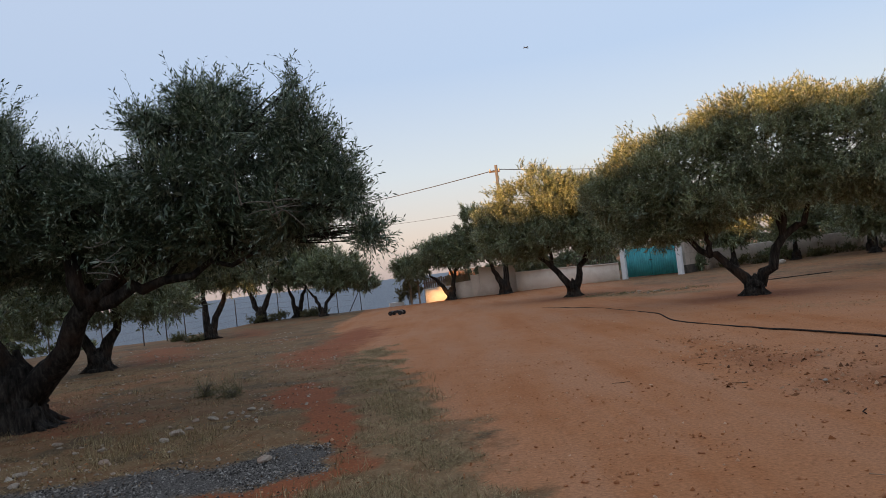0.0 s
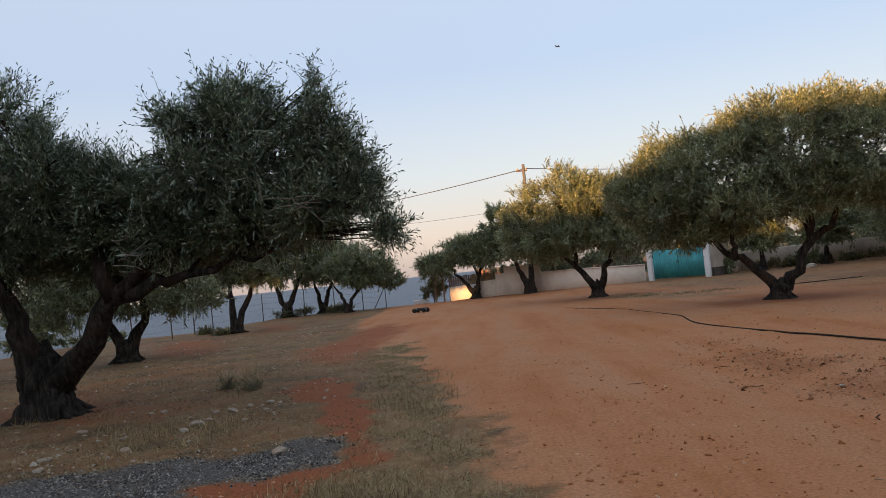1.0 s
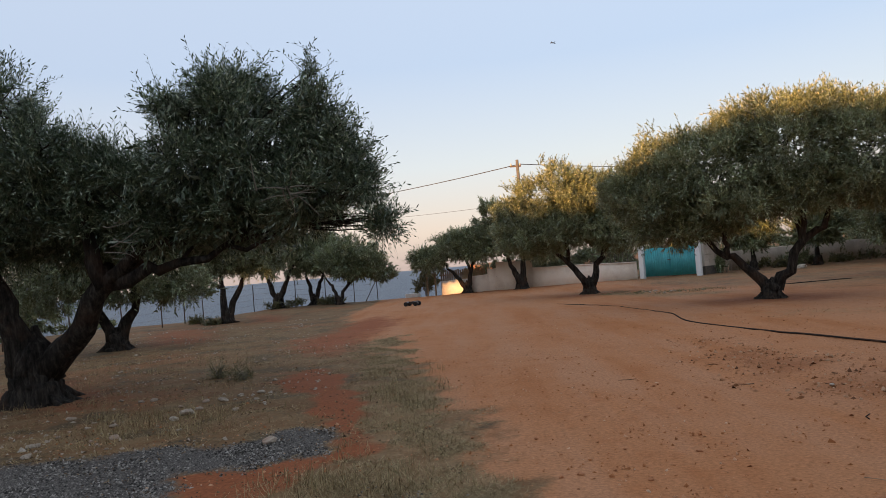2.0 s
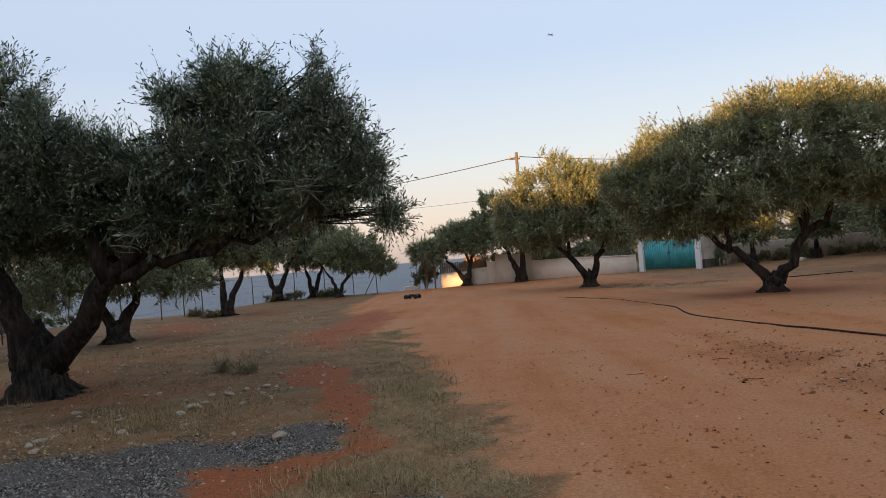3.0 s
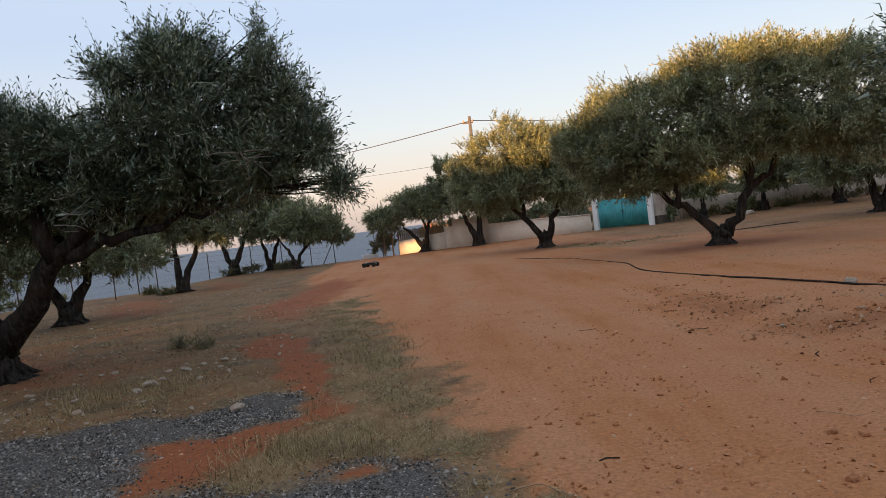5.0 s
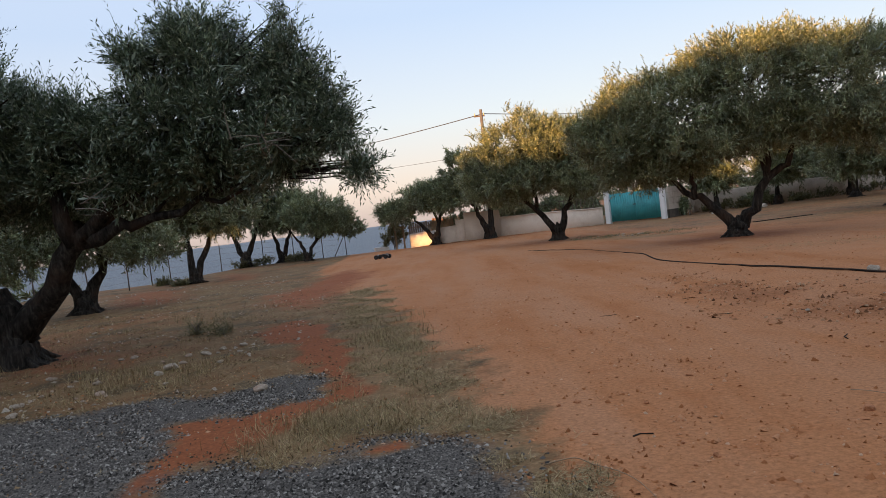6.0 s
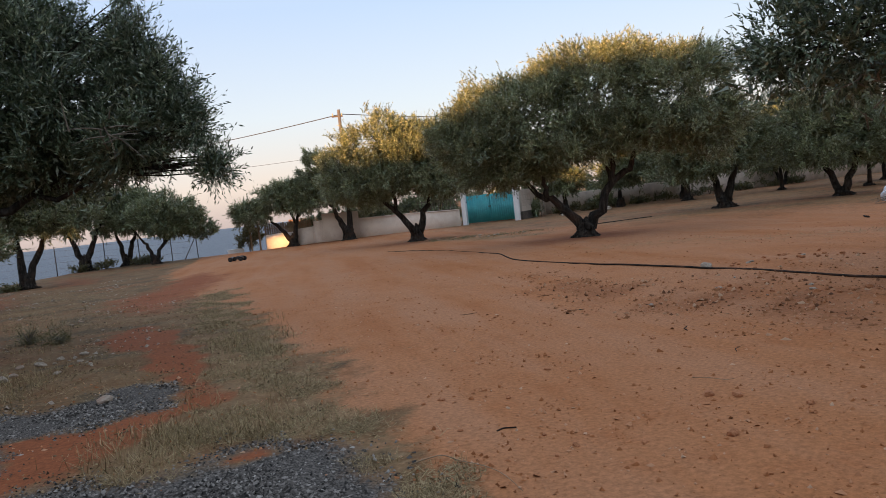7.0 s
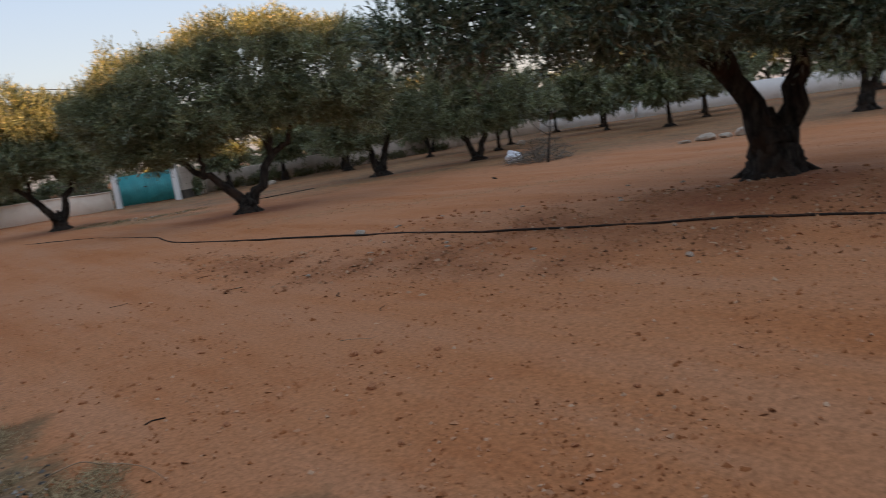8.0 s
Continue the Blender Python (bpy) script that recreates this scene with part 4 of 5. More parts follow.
# ---- walls, gate, fence, pole ----
def strip_wall(name, a, b, h0, h1, thick, mat, label, seed=0, cap=None, sink=0.35, kind="structure", category="wall"):
    """A straight garden wall with an uneven top, bevelled edges and, if given, a coping."""
    rng = np.random.default_rng(seed)
    a, b = np.array(a, float), np.array(b, float)
    length = np.linalg.norm(b - a)
    n = max(3, int(length / 0.7))
    d = (b - a) / length
    side = np.array([-d[1], d[0]])
    s = np.linspace(0, 1, n)
    line = a + (b - a) * s[:, None]
    low = land_height(line[:, 0], line[:, 1])
    top = low + h0 + (h1 - h0) * s + rng.normal(size=n) * 0.012
    e = 0.02
    ring = [(-thick / 2, low - sink), (-thick / 2, top - e), (-thick / 2 + e, top), (thick / 2 - e, top), (thick / 2, top - e), (thick / 2, low - sink)]
    v = np.concatenate([np.stack([line[:, 0] + side[0] * o, line[:, 1] + side[1] * o, z], -1) for o, z in ring])
    f = []
    for k in range(6):
        for i in range(n - 1):
            f.append((k * n + i, k * n + i + 1, ((k + 1) % 6) * n + i + 1, ((k + 1) % 6) * n + i))
    for i in (0, n - 1):
        f += [(0 * n + i, 1 * n + i, 4 * n + i, 5 * n + i), (1 * n + i, 2 * n + i, 3 * n + i, 4 * n + i)]
    ob = tagged(new(name, mesh_of(name, v, f, mat)), label, category, kind=kind)
    if cap:
        q = [(-thick / 2 - 0.04, top + 0.003), (-thick / 2 - 0.04, top + 0.06), (thick / 2 + 0.04, top + 0.06), (thick / 2 + 0.04, top + 0.003)]
        v = np.concatenate([np.stack([line[:, 0] + side[0] * o, line[:, 1] + side[1] * o, z], -1) for o, z in q])
        f = [(k * n + i, k * n + i + 1, ((k + 1) % 4) * n + i + 1, ((k + 1) % 4) * n + i) for k in range(4) for i in range(n - 1)]
        f += [(i, n + i, 2 * n + i, 3 * n + i) for i in (0, n - 1)]
        under("coping", mesh_of("coping", v, f, cap), ob)
    return ob


strip_wall("wall_1", (-1.30, 42.85), (0.35, 42.75), 0.78, 0.80, 0.22, WHITEWASH, "low whitewashed garden wall catching the last sun", 1)
strip_wall("wall_2", (0.36, 42.75), (1.35, 42.68), 0.92, 0.95, 0.22, PLASTER, "low plastered wall step", 2)
strip_wall("wall_3", (1.36, 42.68), (1.85, 42.64), 1.25, 1.25, 0.24, PLASTER, "plastered wall step", 3)
strip_wall("wall_4", (1.86, 42.64), (3.9, 42.5), 1.62, 1.50, 0.26, PLASTER, "tall pale plastered wall with stains", 4)
strip_wall("wall_5", (3.91, 42.5), (9.72, 42.3), 1.05, 0.92, 0.24, PLASTER, "long pale plastered garden wall", 5, PLASTER)
strip_wall("wall_6", (15.2, 43.2), (24.0, 43.6), 1.05, 1.2, 0.3, CONCRETE, "long weathered concrete wall", 6)
strip_wall("wall_7", (24.02, 43.6), (37.0, 47.0), 1.25, 1.4, 0.3, CONCRETE, "long weathered concrete wall", 7)
strip_wall("wall_8", (37.02, 47.0), (44.9, 45.7), 1.45, 1.5, 0.3, CONCRETE, "long weathered concrete wall", 8)
strip_wall("wall_9", (45.0, 45.6), (50.5, 40.0), 1.5, 1.6, 0.3, WHITEWASH, "bright whitewashed wall behind the trees", 9)
strip_wall("wall_10", (50.6, 39.9), (57.0, 24.0), 1.5, 1.5, 0.3, WHITEWASH, "bright whitewashed wall behind the trees", 10)
strip_wall("wall_11", (57.1, 23.8), (60.0, -2.0), 1.4, 1.5, 0.3, WHITEWASH, "bright whitewashed wall behind the trees", 11)


def teal_gate():
    a, b = Vector((9.98, 42.0, 0)), Vector((12.50, 40.0, 0))
    z0 = ground_at(11.2, 41.0)
    width = (b - a).length
    turn = math.degrees(math.atan2(b.y - a.y, b.x - a.x))
    for n, (p, h) in enumerate(((a, 1.78), (b, 1.80))):
        q = empty("gate_pillar", p.x, p.y, ground_at(p.x, p.y), turn)
        tagged(q, "square whitewashed gate pillar", "pillar", "gate pillars")
        part("shaft", box_bm(0.26, 0.26, h + 0.3, 0, 0, h / 2 - 0.15, 0.015), WHITEWASH, q)
        part("capstone", box_bm(0.34, 0.34, 0.07, 0, 0, h + 0.036, 0.02), WHITEWASH, q)
    gate = empty("gate", a.x, a.y, z0, turn)
    tagged(gate, "closed teal-painted double gate of corrugated sheet metal", "gate")
    inner = width - 0.34
    for n in range(2):
        x0 = 0.17 + n * inner / 2 + 0.01
        w = inner / 2 - 0.02
        # corrugated sheet, with thickness
        ribs = 11
        xs, ys = [], []
        for k in range(ribs):
            base = x0 + w * k / ribs
            step = w / ribs
            xs += [base, base + step * 0.30, base + step * 0.42, base + step * 0.88]
            ys += [0.0, 0.0, -0.035, -0.035]
        xs.append(x0 + w)
        ys.append(0.0)
        m = len(xs)
        v = [(x, y + t, z) for t in (0.0, 0.006) for z in (0.09, 1.62) for x, y in zip(xs, ys)]
        f = []
        for i in range(m - 1):
            f += [(i, i + 1, m + i + 1, m + i), (2 * m + i + 1, 2 * m + i, 3 * m + i, 3 * m + i + 1), (m + i, m + i + 1, 3 * m + i + 1, 3 * m + i), (i + 1, i, 2 * m + i, 2 * m + i + 1)]
        f += [(0, m, 3 * m, 2 * m), (m - 1, 3 * m - 1, 4 * m - 1, 2 * m - 1)]
        leaf = under("gate_leaf", mesh_of("gate_leaf", v, f, TEAL), gate)
        for z, hh in ((0.11, 0.05), (0.86, 0.045), (1.61, 0.05)):
            part("rail", box_bm(w, 0.04, hh, x0 + w / 2, 0.03, z, 0.006), TEAL, leaf)
        for x in (x0 + 0.02, x0 + w - 0.02):
            part("stile", box_bm(0.045, 0.046, 1.56, x, 0.032, 0.86, 0.006), TEAL, leaf)
        part("hinge", box_bm(0.06, 0.05, 0.09, x0 - 0.02 if n == 0 else x0 + w + 0.02, 0.02, 1.3, 0.01), RUST, leaf)
    part("bolt", box_bm(0.16, 0.03, 0.05, 0.17 + inner / 2, -0.055, 0.95, 0.008), RUST, gate, "rusty sliding bolt")


teal_gate()


def wall_rail():
    """Bars on top of the wall beside the gate."""
    r = empty("wall_railing", 8.3, 42.36, ground_at(8.3, 42.36) + 0.9)
    tagged(r, "rusty iron railing on top of the garden wall", "railing")
    for k in range(9):
        part("bar", box_bm(0.03, 0.03, 0.75, -0.95 + 0.24 * k, 0, 0.375, 0.004), RUST, r)
    for z in (0.1, 0.68):
        part("rail", box_bm(2.05, 0.035, 0.04, 0, 0.035, z, 0.006), RUST, r)


wall_rail()


def yard_fence():
    """A pale block of rendered wall, leaning posts and wire between the gate and the long wall."""
    b = empty("yard_wall", 13.45, 41.0, ground_at(13.45, 41.0), 38)
    tagged(b, "short grey rendered block wall beside the gate", "wall", kind="structure")
    for r in range(4):
        for k in range(3):
            part("block", box_bm(0.46, 0.2, 0.3, -0.48 + 0.48 * k, 0, 0.92 + 0.31 * r - 0.31, 0.012), CONCRETE, b)
    part("plinth", box_bm(1.44, 0.24, 0.9, 0, 0, 0.0, 0.015), PLINTH, b, "dark rubble plinth")
    f = empty("yard_fence", 14.3, 41.8, 0)
    tagged(f, "leaning grey posts strung with wire beside the gate", "fence")
    line = [(14.05, 41.6, 1.35), (14.55, 41.9, 1.5), (14.75, 42.3, 1.45), (15.15, 42.9, 1.5)]
    for n, (x, y, h) in enumerate(line):
        v, q = tube([(x - 14.3, y - 41.8, -0.2), (x - 14.3 + 0.05 * (n % 2), y - 41.8, h)], 0.05, 8, 0.05, n)
        under("post", mesh_of("post", v, q, CONCRETE), f)
    for z in (0.4, 0.75, 1.1, 1.3):
        v, q = tube([(x - 14.3, y - 41.8, z) for x, y, h in line], 0.008, 5, 0, 0, False)
        under("wire", mesh_of("wire", v, q, RUST), f)


yard_fence()


def wire_fence():
    posts = [(-16.6, 21.5), (-15.4, 24.4), (-14.5, 27.0), (-13.6, 29.3), (-12.95, 31.5), (-12.8, 33.7), (-12.64, 35.7), (-12.3, 37.7), (-11.7, 41.0), (-9.85, 43.1), (-8.1, 43.2), (-6.4, 43.0), (-5.0, 42.6)]
    root = empty("wire_fence", posts[0][0], posts[0][1], 0)
    tagged(root, "rusty wire fence on thin iron posts along the shore", "fence")
    o = np.array([posts[0][0], posts[0][1], 0])
    rng = np.random.default_rng(3)
    tops = []
    for x, y in posts:
        z = ground_at(x, y)
        tilt = rng.normal(size=2) * 0.04
        p = np.array([[x, y, z - 0.3], [x + tilt[0] * 0.5, y + tilt[1] * 0.5, z + 0.7], [x + tilt[0], y + tilt[1], z + 1.5]]) - o
        v, f = tube(p, 0.026, 6)
        under("post", mesh_of("post", v, f, RUST), root)
        tops.append(p)
    x, y = posts[-1]
    v, f = tube(np.array([[x - 0.75, y + 0.1, ground_at(x, y) - 0.1], [x, y, ground_at(x, y) + 1.2]]) - o, 0.025, 6)
    under("brace", mesh_of("brace", v, f, RUST), root)
    for s in (0.25, 0.45, 0.65, 0.85, 0.98):
        line = []
        for a, b in zip(tops, tops[1:]):
            pa, pb = a[0] + (a[2] - a[0]) * (0.17 + 0.83 * s), b[0] + (b[2] - b[0]) * (0.17 + 0.83 * s)
            for k in range(4):
                q = pa + (pb - pa) * k / 4
                q[2] -= 0.05 * math.sin(math.pi * k / 4)
                line.append(q)
        v, f = tube(line, 0.0035, 4, 0, 0, False)
        under("wire", mesh_of("wire", v, f, RUST), root)


wire_fence()


def frame_and_slats():
    """Sunlit timber frame, slatted screen and white block at the end of the wall."""
    f = empty("timber_frame", -1.95, 43.2, ground_at(-1.95, 43.2), -8)
    tagged(f, "small upright frame of sunlit yellow timber", "frame")
    for x in (-0.2, 0.28):
        part("upright", box_bm(0.09, 0.09, 1.35, x, 0, 0.52, 0.008), WOOD, f)
    part("crossbar", box_bm(0.66, 0.1, 0.09, 0.04, 0, 1.24, 0.008), WOOD, f)
    s = empty("slat_screen", -0.6, 43.35, ground_at(-0.6, 43.35), -2)
    tagged(s, "brown slatted timber screen behind the low wall", "screen")
    for k in range(21):
        part("slat", box_bm(0.1, 0.03, 1.5 + 0.05 * (k % 3), -0.7 + 0.125 * k, 0, 0.6, 0.005), WOOD, s)
    part("rail", box_bm(2.7, 0.04, 0.07, 0.55, 0.04, 1.1, 0.006), WOOD, s)
    b = empty("white_block", -3.05, 43.5, ground_at(-3.05, 43.5), 14)
    tagged(b, "low white painted block lying by the road", "block")
    part("block", box_bm(0.85, 0.35, 0.24, 0, 0, 0.1, 0.03), WHITEWASH, b)


frame_and_slats()


def sagging(a, b, sag, n=28):
    s = np.linspace(0, 1, n)[:, None]
    p = np.asarray(a, float) * (1 - s) + np.asarray(b, float) * s
    p[:, 2] -= (4 * sag * s * (1 - s))[:, 0]
    return p


def power_line():
    x, y = 4.31, 51.82
    z = ground_at(x, y)
    pole = empty("utility_pole", x, y, z)
    tagged(pole, "weathered wooden utility pole with a short crossarm", "pole")
    v, f = tube([(0, 0, -0.5), (0, 0, 3.5), (0.02, 0, 8.55 - z)], [0.15, 0.13, 0.10], 10, 0.03)
    under("shaft", mesh_of("shaft", v, f, POLE, True), pole)
    part("crossarm", box_bm(0.75, 0.09, 0.09, -0.12, 0.02, 8.1 - z, 0.01), RUST, pole)
    for k in (-0.42, 0.2):
        v, f = tube([(k, 0.02, 8.15 - z), (k, 0.02, 8.32 - z)], [0.05, 0.035], 8)
        under("insulator", mesh_of("insulator", v, f, CONCRETE, True), pole)
    runs = [((4.25, 51.8, 8.2), (-26.0, 90.0, 9.9), 0.5, 0.029), ((4.35, 51.8, 8.25), (26.0, 71.0, 8.9), 0.2, 0.03), ((4.25, 51.8, 5.55), (-26.0, 90.0, 8.8), 0.55, 0.012)]
    for a, b, sag, r in runs:
        v, f = tube(sagging(a, b, sag), r, 6, 0, 0, False)
        w = new("overhead_wire", mesh_of("overhead_wire", v, f, CABLE, True))
        tagged(w, "thin dark overhead power cable", "cable", "overhead wires")


power_line()


def airliner():
    p = empty("airplane", 425, 2968, 850, 40)
    tagged(p, "distant grey airliner in the sky", "airplane")
    v, f = tube([(-13, 0, 0.8), (-10, 0, 0.2), (-4, 0, 0), (8, 0, 0), (12, 0, 0.2), (14, 0, 0)], [0.4, 1.3, 1.9, 1.9, 1.4, 0.3], 12)
    under("fuselage", mesh_of("fuselage", v, f, AIRFRAME, True), p)
    for s in (-1, 1):
        bm = bmesh.new()
        q = [bm.verts.new(c) for c in ((3, 0, -0.4), (-3, 0, -0.4), (-6, s * 14, 0.8), (-4, s * 14, 0.8))]
        t = [bm.verts.new(Vector(c.co) + Vector((0, 0, 0.5))) for c in q]
        bm.faces.new(q)
        bm.faces.new(t[::-1])
        for k in range(4):
            bm.faces.new((q[k], q[(k + 1) % 4], t[(k + 1) % 4], t[k]))
        part("wing", bm, AIRFRAME, p)
    part("tail_fin", box_bm(3.0, 0.4, 4.0, -11.5, 0, 2.6, 0.1), AIRFRAME, p)
    part("tailplane", box_bm(2.4, 9.0, 0.4, -11.8, 0, 1.0, 0.1), AIRFRAME, p)


airliner()


# ---- the water pipe on the ground ----
def water_pipe():
    knots = [(2.9, 28.0), (3.7, 24.6), (4.6, 21.6), (5.0, 18.6), (4.82, 16.4), (5.25, 14.1), (5.62, 12.4), (6.25, 10.2), (6.5, 8.6), (6.9, 7.2), (7.2, 6.3), (7.55, 5.4), (7.85, 4.5), (8.05, 3.3), (8.2, 1.5), (8.3, -2.0)]
    k = np.array(knots)
    t = np.arange(len(k))
    s = np.linspace(0, len(k) - 1, 150)
    i = np.clip(s.astype(int), 0, len(k) - 2)
    u = (s - i)[:, None]
    p0, p1, p2, p3 = k[np.maximum(i - 1, 0)], k[i], k[i + 1], k[np.minimum(i + 2, len(k) - 1)]
    p = 0.5 * (2 * p1 + (p2 - p0) * u + (2 * p0 - 5 * p1 + 4 * p2 - p3) * u**2 + (3 * p1 - p0 - 3 * p2 + p3) * u**3)
    z = land_height(p[:, 0], p[:, 1]) + 0.016 + 0.008 * np.sin(s * 2.3) - 0.013 * smooth(14.5, 17.5, p[:, 1])
    v, f = tube(np.column_stack([p, z - 0.03 * smooth(24.5, 27.5, p[:, 1])]), 0.016, 8)
    tagged(new("water_pipe", mesh_of("water_pipe", v, f, RUBBER, True)), "black polythene irrigation pipe snaking over the earth", "pipe")


water_pipe()


# ---- the model car ----
def toy_buggy(x, y, turn):
    car = empty("model_car", x, y, ground_at(x, y) + 0.004, turn)
    tagged(car, "black radio-controlled off-road buggy with knobbly tyres", "toy car")
    part("chassis", box_bm(0.52, 0.14, 0.03, 0, 0, 0.085, 0.01), SHELL, car)
    bm = bmesh.new()
    prof = [(-0.22, 0.10), (-0.20, 0.17), (-0.08, 0.205), (0.02, 0.20), (0.10, 0.155), (0.24, 0.115), (0.25, 0.10)]
    sides = []
    for s in (-1, 1):
        sides.append([bm.verts.new((px_, s * (0.085 if 0.1 < pz and pz < 0.16 else 0.06), pz)) for px_, pz in prof])
    for k in range(len(prof)):
        j = (k + 1) % len(prof)
        bm.faces.new((sides[0][k], sides[0][j], sides[1][j], sides[1][k]))
    bm.faces.new(sides[0][::-1])
    bm.faces.new(sides[1])
    bmesh.ops.bevel(bm, geom=bm.edges[:], offset=0.008, segments=2, affect='EDGES')
    part("body_shell", bm, SHELL, car)
    part("wing", box_bm(0.09, 0.24, 0.012, -0.25, 0, 0.215, 0.004, Matrix.Rotation(radians(0), 4, 'Y')), SHELL, car)
    part("bumper", box_bm(0.03, 0.16, 0.05, 0.325, 0, 0.095, 0.01), SHELL, car)
    for name, px_ in (("shock_tower", 0.215), ("shock_tower", -0.23)):
        part(name, box_bm(0.015, 0.16, 0.10, px_, 0, 0.15, 0.004), ALLOY, car, "grey alloy plate")
    for sx in (0.235, -0.235):
        for sy in (-1, 1):
            ring = [(0.045, 0.045), (0.082, 0.05), (0.092, 0.036), (0.092, -0.036), (0.082, -0.05), (0.045, -0.045)]
            n = 24
            v = [((r if r < 0.09 else r * (1 + 0.035 * (k % 2))) * math.cos(6.2832 * k / n), w, (r if r < 0.09 else r * (1 + 0.035 * (k % 2))) * math.sin(6.2832 * k / n)) for r, w in ring for k in range(n)]
            f = [(a * n + k, a * n + (k + 1) % n, ((a + 1) % 6) * n + (k + 1) % n, ((a + 1) % 6) * n + k) for a in range(6) for k in range(n)]
            wheel = under("wheel", mesh_of("wheel", v, f, TYRE), car, "knobbly black tyre")
            wheel.location = (sx, sy * 0.165, 0.094)
            v, f = tube([(0, -0.032, 0), (0, 0.032, 0)], 0.047, 12)
            under("rim", mesh_of("rim", v, f, SHELL), wheel)
            v, f = tube([(sx, sy * 0.07, 0.10), (sx, sy * 0.15, 0.094)], 0.012, 6)
            under("axle_arm", mesh_of("axle_arm", v, f, ALLOY), car)
            v, f = tube([(sx * 0.97, sy * 0.07, 0.19), (sx, sy * 0.12, 0.10)], 0.014, 8)
            under("shock_absorber", mesh_of("shock_absorber", v, f, ALLOY), car)


toy_buggy(-2.3, 32.5, 155)


# ---- shrubs, sack, brushwood, boulders ----
def bush(x, y, r, h, seed, n=260, leaf=0.07, mat=None, label="dry grey-green scrub bush", name="bush", group="scrub along the wall"):
    rng = np.random.default_rng(seed)
    root = empty(name, x, y, ground_at(x, y))
    tagged(root, label, "bush", group)
    stems = []
    for k in range(9):
        a = rng.uniform(0, 6.28)
        e = np.array([math.cos(a) * r * rng.uniform(0.3, 0.9), math.sin(a) * r * rng.uniform(0.3, 0.9), h * rng.uniform(0.6, 1.0)])
        stems.append(tube(bezier((0, 0, -0.05), (e[0] * 0.3, e[1] * 0.3, e[2] * 0.7), e, 5), np.linspace(0.016, 0.004, 5), 5, 0, k, False))
    v, f = joined(stems)
    under("stems", mesh_of("stems", v, f, TWIG), root)
    lobes = [(rng.normal() * r * 0.35, rng.normal() * r * 0.35, h * rng.uniform(0.35, 0.65), r * rng.uniform(0.5, 0.75), h * rng.uniform(0.3, 0.45)) for _ in range(4)]
    p, d, deep, tone = crown_points(lobes, n, rng, 0.0)
    p[:, 2] = np.maximum(p[:, 2], 0.02)
    under("foliage", leafy_mesh("foliage", [(p, d, tone, 1.0, 9)], leaf, 9, rng, 0.2, leaf > 0.1, mat or SCRUB), root)


def far_woods():
    """Dense scrub and olives behind the walls, too far to pick apart."""
    rng = np.random.default_rng(90)
    lobes = []
    for k in range(70):
        t = rng.random()
        x, y = 13.5 + 52 * t + rng.normal() * 1.5, 51 - 2 * t + rng.uniform(0, 12) - 26 * max(0, t - 0.6)
        h = rng.uniform(0.9, 1.5) if x < 36 else rng.uniform(1.6, 3.0)
        lobes.append((x, y, float(land_height(np.array([x]), np.array([y]))[0]) + h * 0.5, rng.uniform(1.4, 2.6), h * 0.62))
    p, d, deep, tone = crown_points(lobes, 4200, rng, 0.2)
    p[:, 2] = np.maximum(p[:, 2], 0.05)
    tagged(new("far_woods", leafy_mesh("far_woods", [(p, d, tone, 1.0, 9)], 0.38, 9, rng, 0.5, True, LEAF)), "dark green scrub and olive woods behind the walls", "woods", kind="stuff")


far_woods()
rng0 = np.random.default_rng(77)
for k in range(16):
    u = k / 15
    bush(15.6 + 19.0 * u + rng0.normal() * 0.5, 42.2 + 3.0 * u * u + rng0.normal() * 0.4, rng0.uniform(0.5, 0.9), rng0.uniform(0.35, 0.75), 300 + k, 90, 0.16)
for k, (x, y, r, h) in enumerate(((13.2, 42.6, 0.8, 1.9), (15.0, 45.4, 1.2, 2.2), (17.2, 45.2, 1.3, 2.0), (19.4, 45.6, 1.4, 2.2), (21.8, 45.4, 1.4, 2.0), (24.2, 45.8, 1.5, 2.3), (27.0, 46.6, 1.5, 2.1), (30.0, 47.6, 1.6, 2.3), (33.0, 48.4, 1.7, 2.4), (36.5, 49.4, 1.8, 2.5), (40.0, 49.0, 1.8, 2.6), (43.5, 48.4, 1.8, 2.6),
                                  (13.9, 41.2, 0.5, 0.9), (18.6, 42.2, 0.7, 0.8))):
    bush(x, y, r, h, 340 + k, 330, 0.2, LEAF, "dark green shrub growing beside the wall", "shrub", "shrubs behind the wall")
for k, (x, y, r, h) in enumerate(((4.6, 44.0, 1.1, 2.3), (6.0, 44.3, 1.2, 2.6), (7.4, 44.1, 1.1, 2.5), (3.2, 44.6, 1.0, 2.3), (9.8, 44.3, 1.0, 2.3), (11.2, 43.6, 1.1, 2.4), (12.8, 43.2, 1.1, 2.4), (14.2, 43.6, 1.1, 2.3), (5.3, 45.4, 1.3, 2.6), (8.2, 45.4, 1.3, 2.5), (1.6, 44.6, 0.9, 1.7), (0.6, 45.0, 0.9, 1.6))):
    bush(x, y, r, h, 620 + k, 420, 0.16, LEAF, "dark green shrub growing beside the wall", "shrub", "shrubs behind the wall")
for k, (x, y, r, h) in enumerate(((-14.6, 16.5, 1.3, 1.3), (-17.0, 18.6, 1.7, 1.7), (-19.5, 22.5, 2.0, 1.9), (-15.9, 15.0, 1.4, 1.4), (-21.5, 26.0, 2.2, 2.0), (-19.0, 17.5, 2.0, 1.8))):
    bush(x, y, r, h, 640 + k, 420, 0.17, LEAF, "dark green shrub at the edge of the dry field", "shrub", "field edge shrubs")
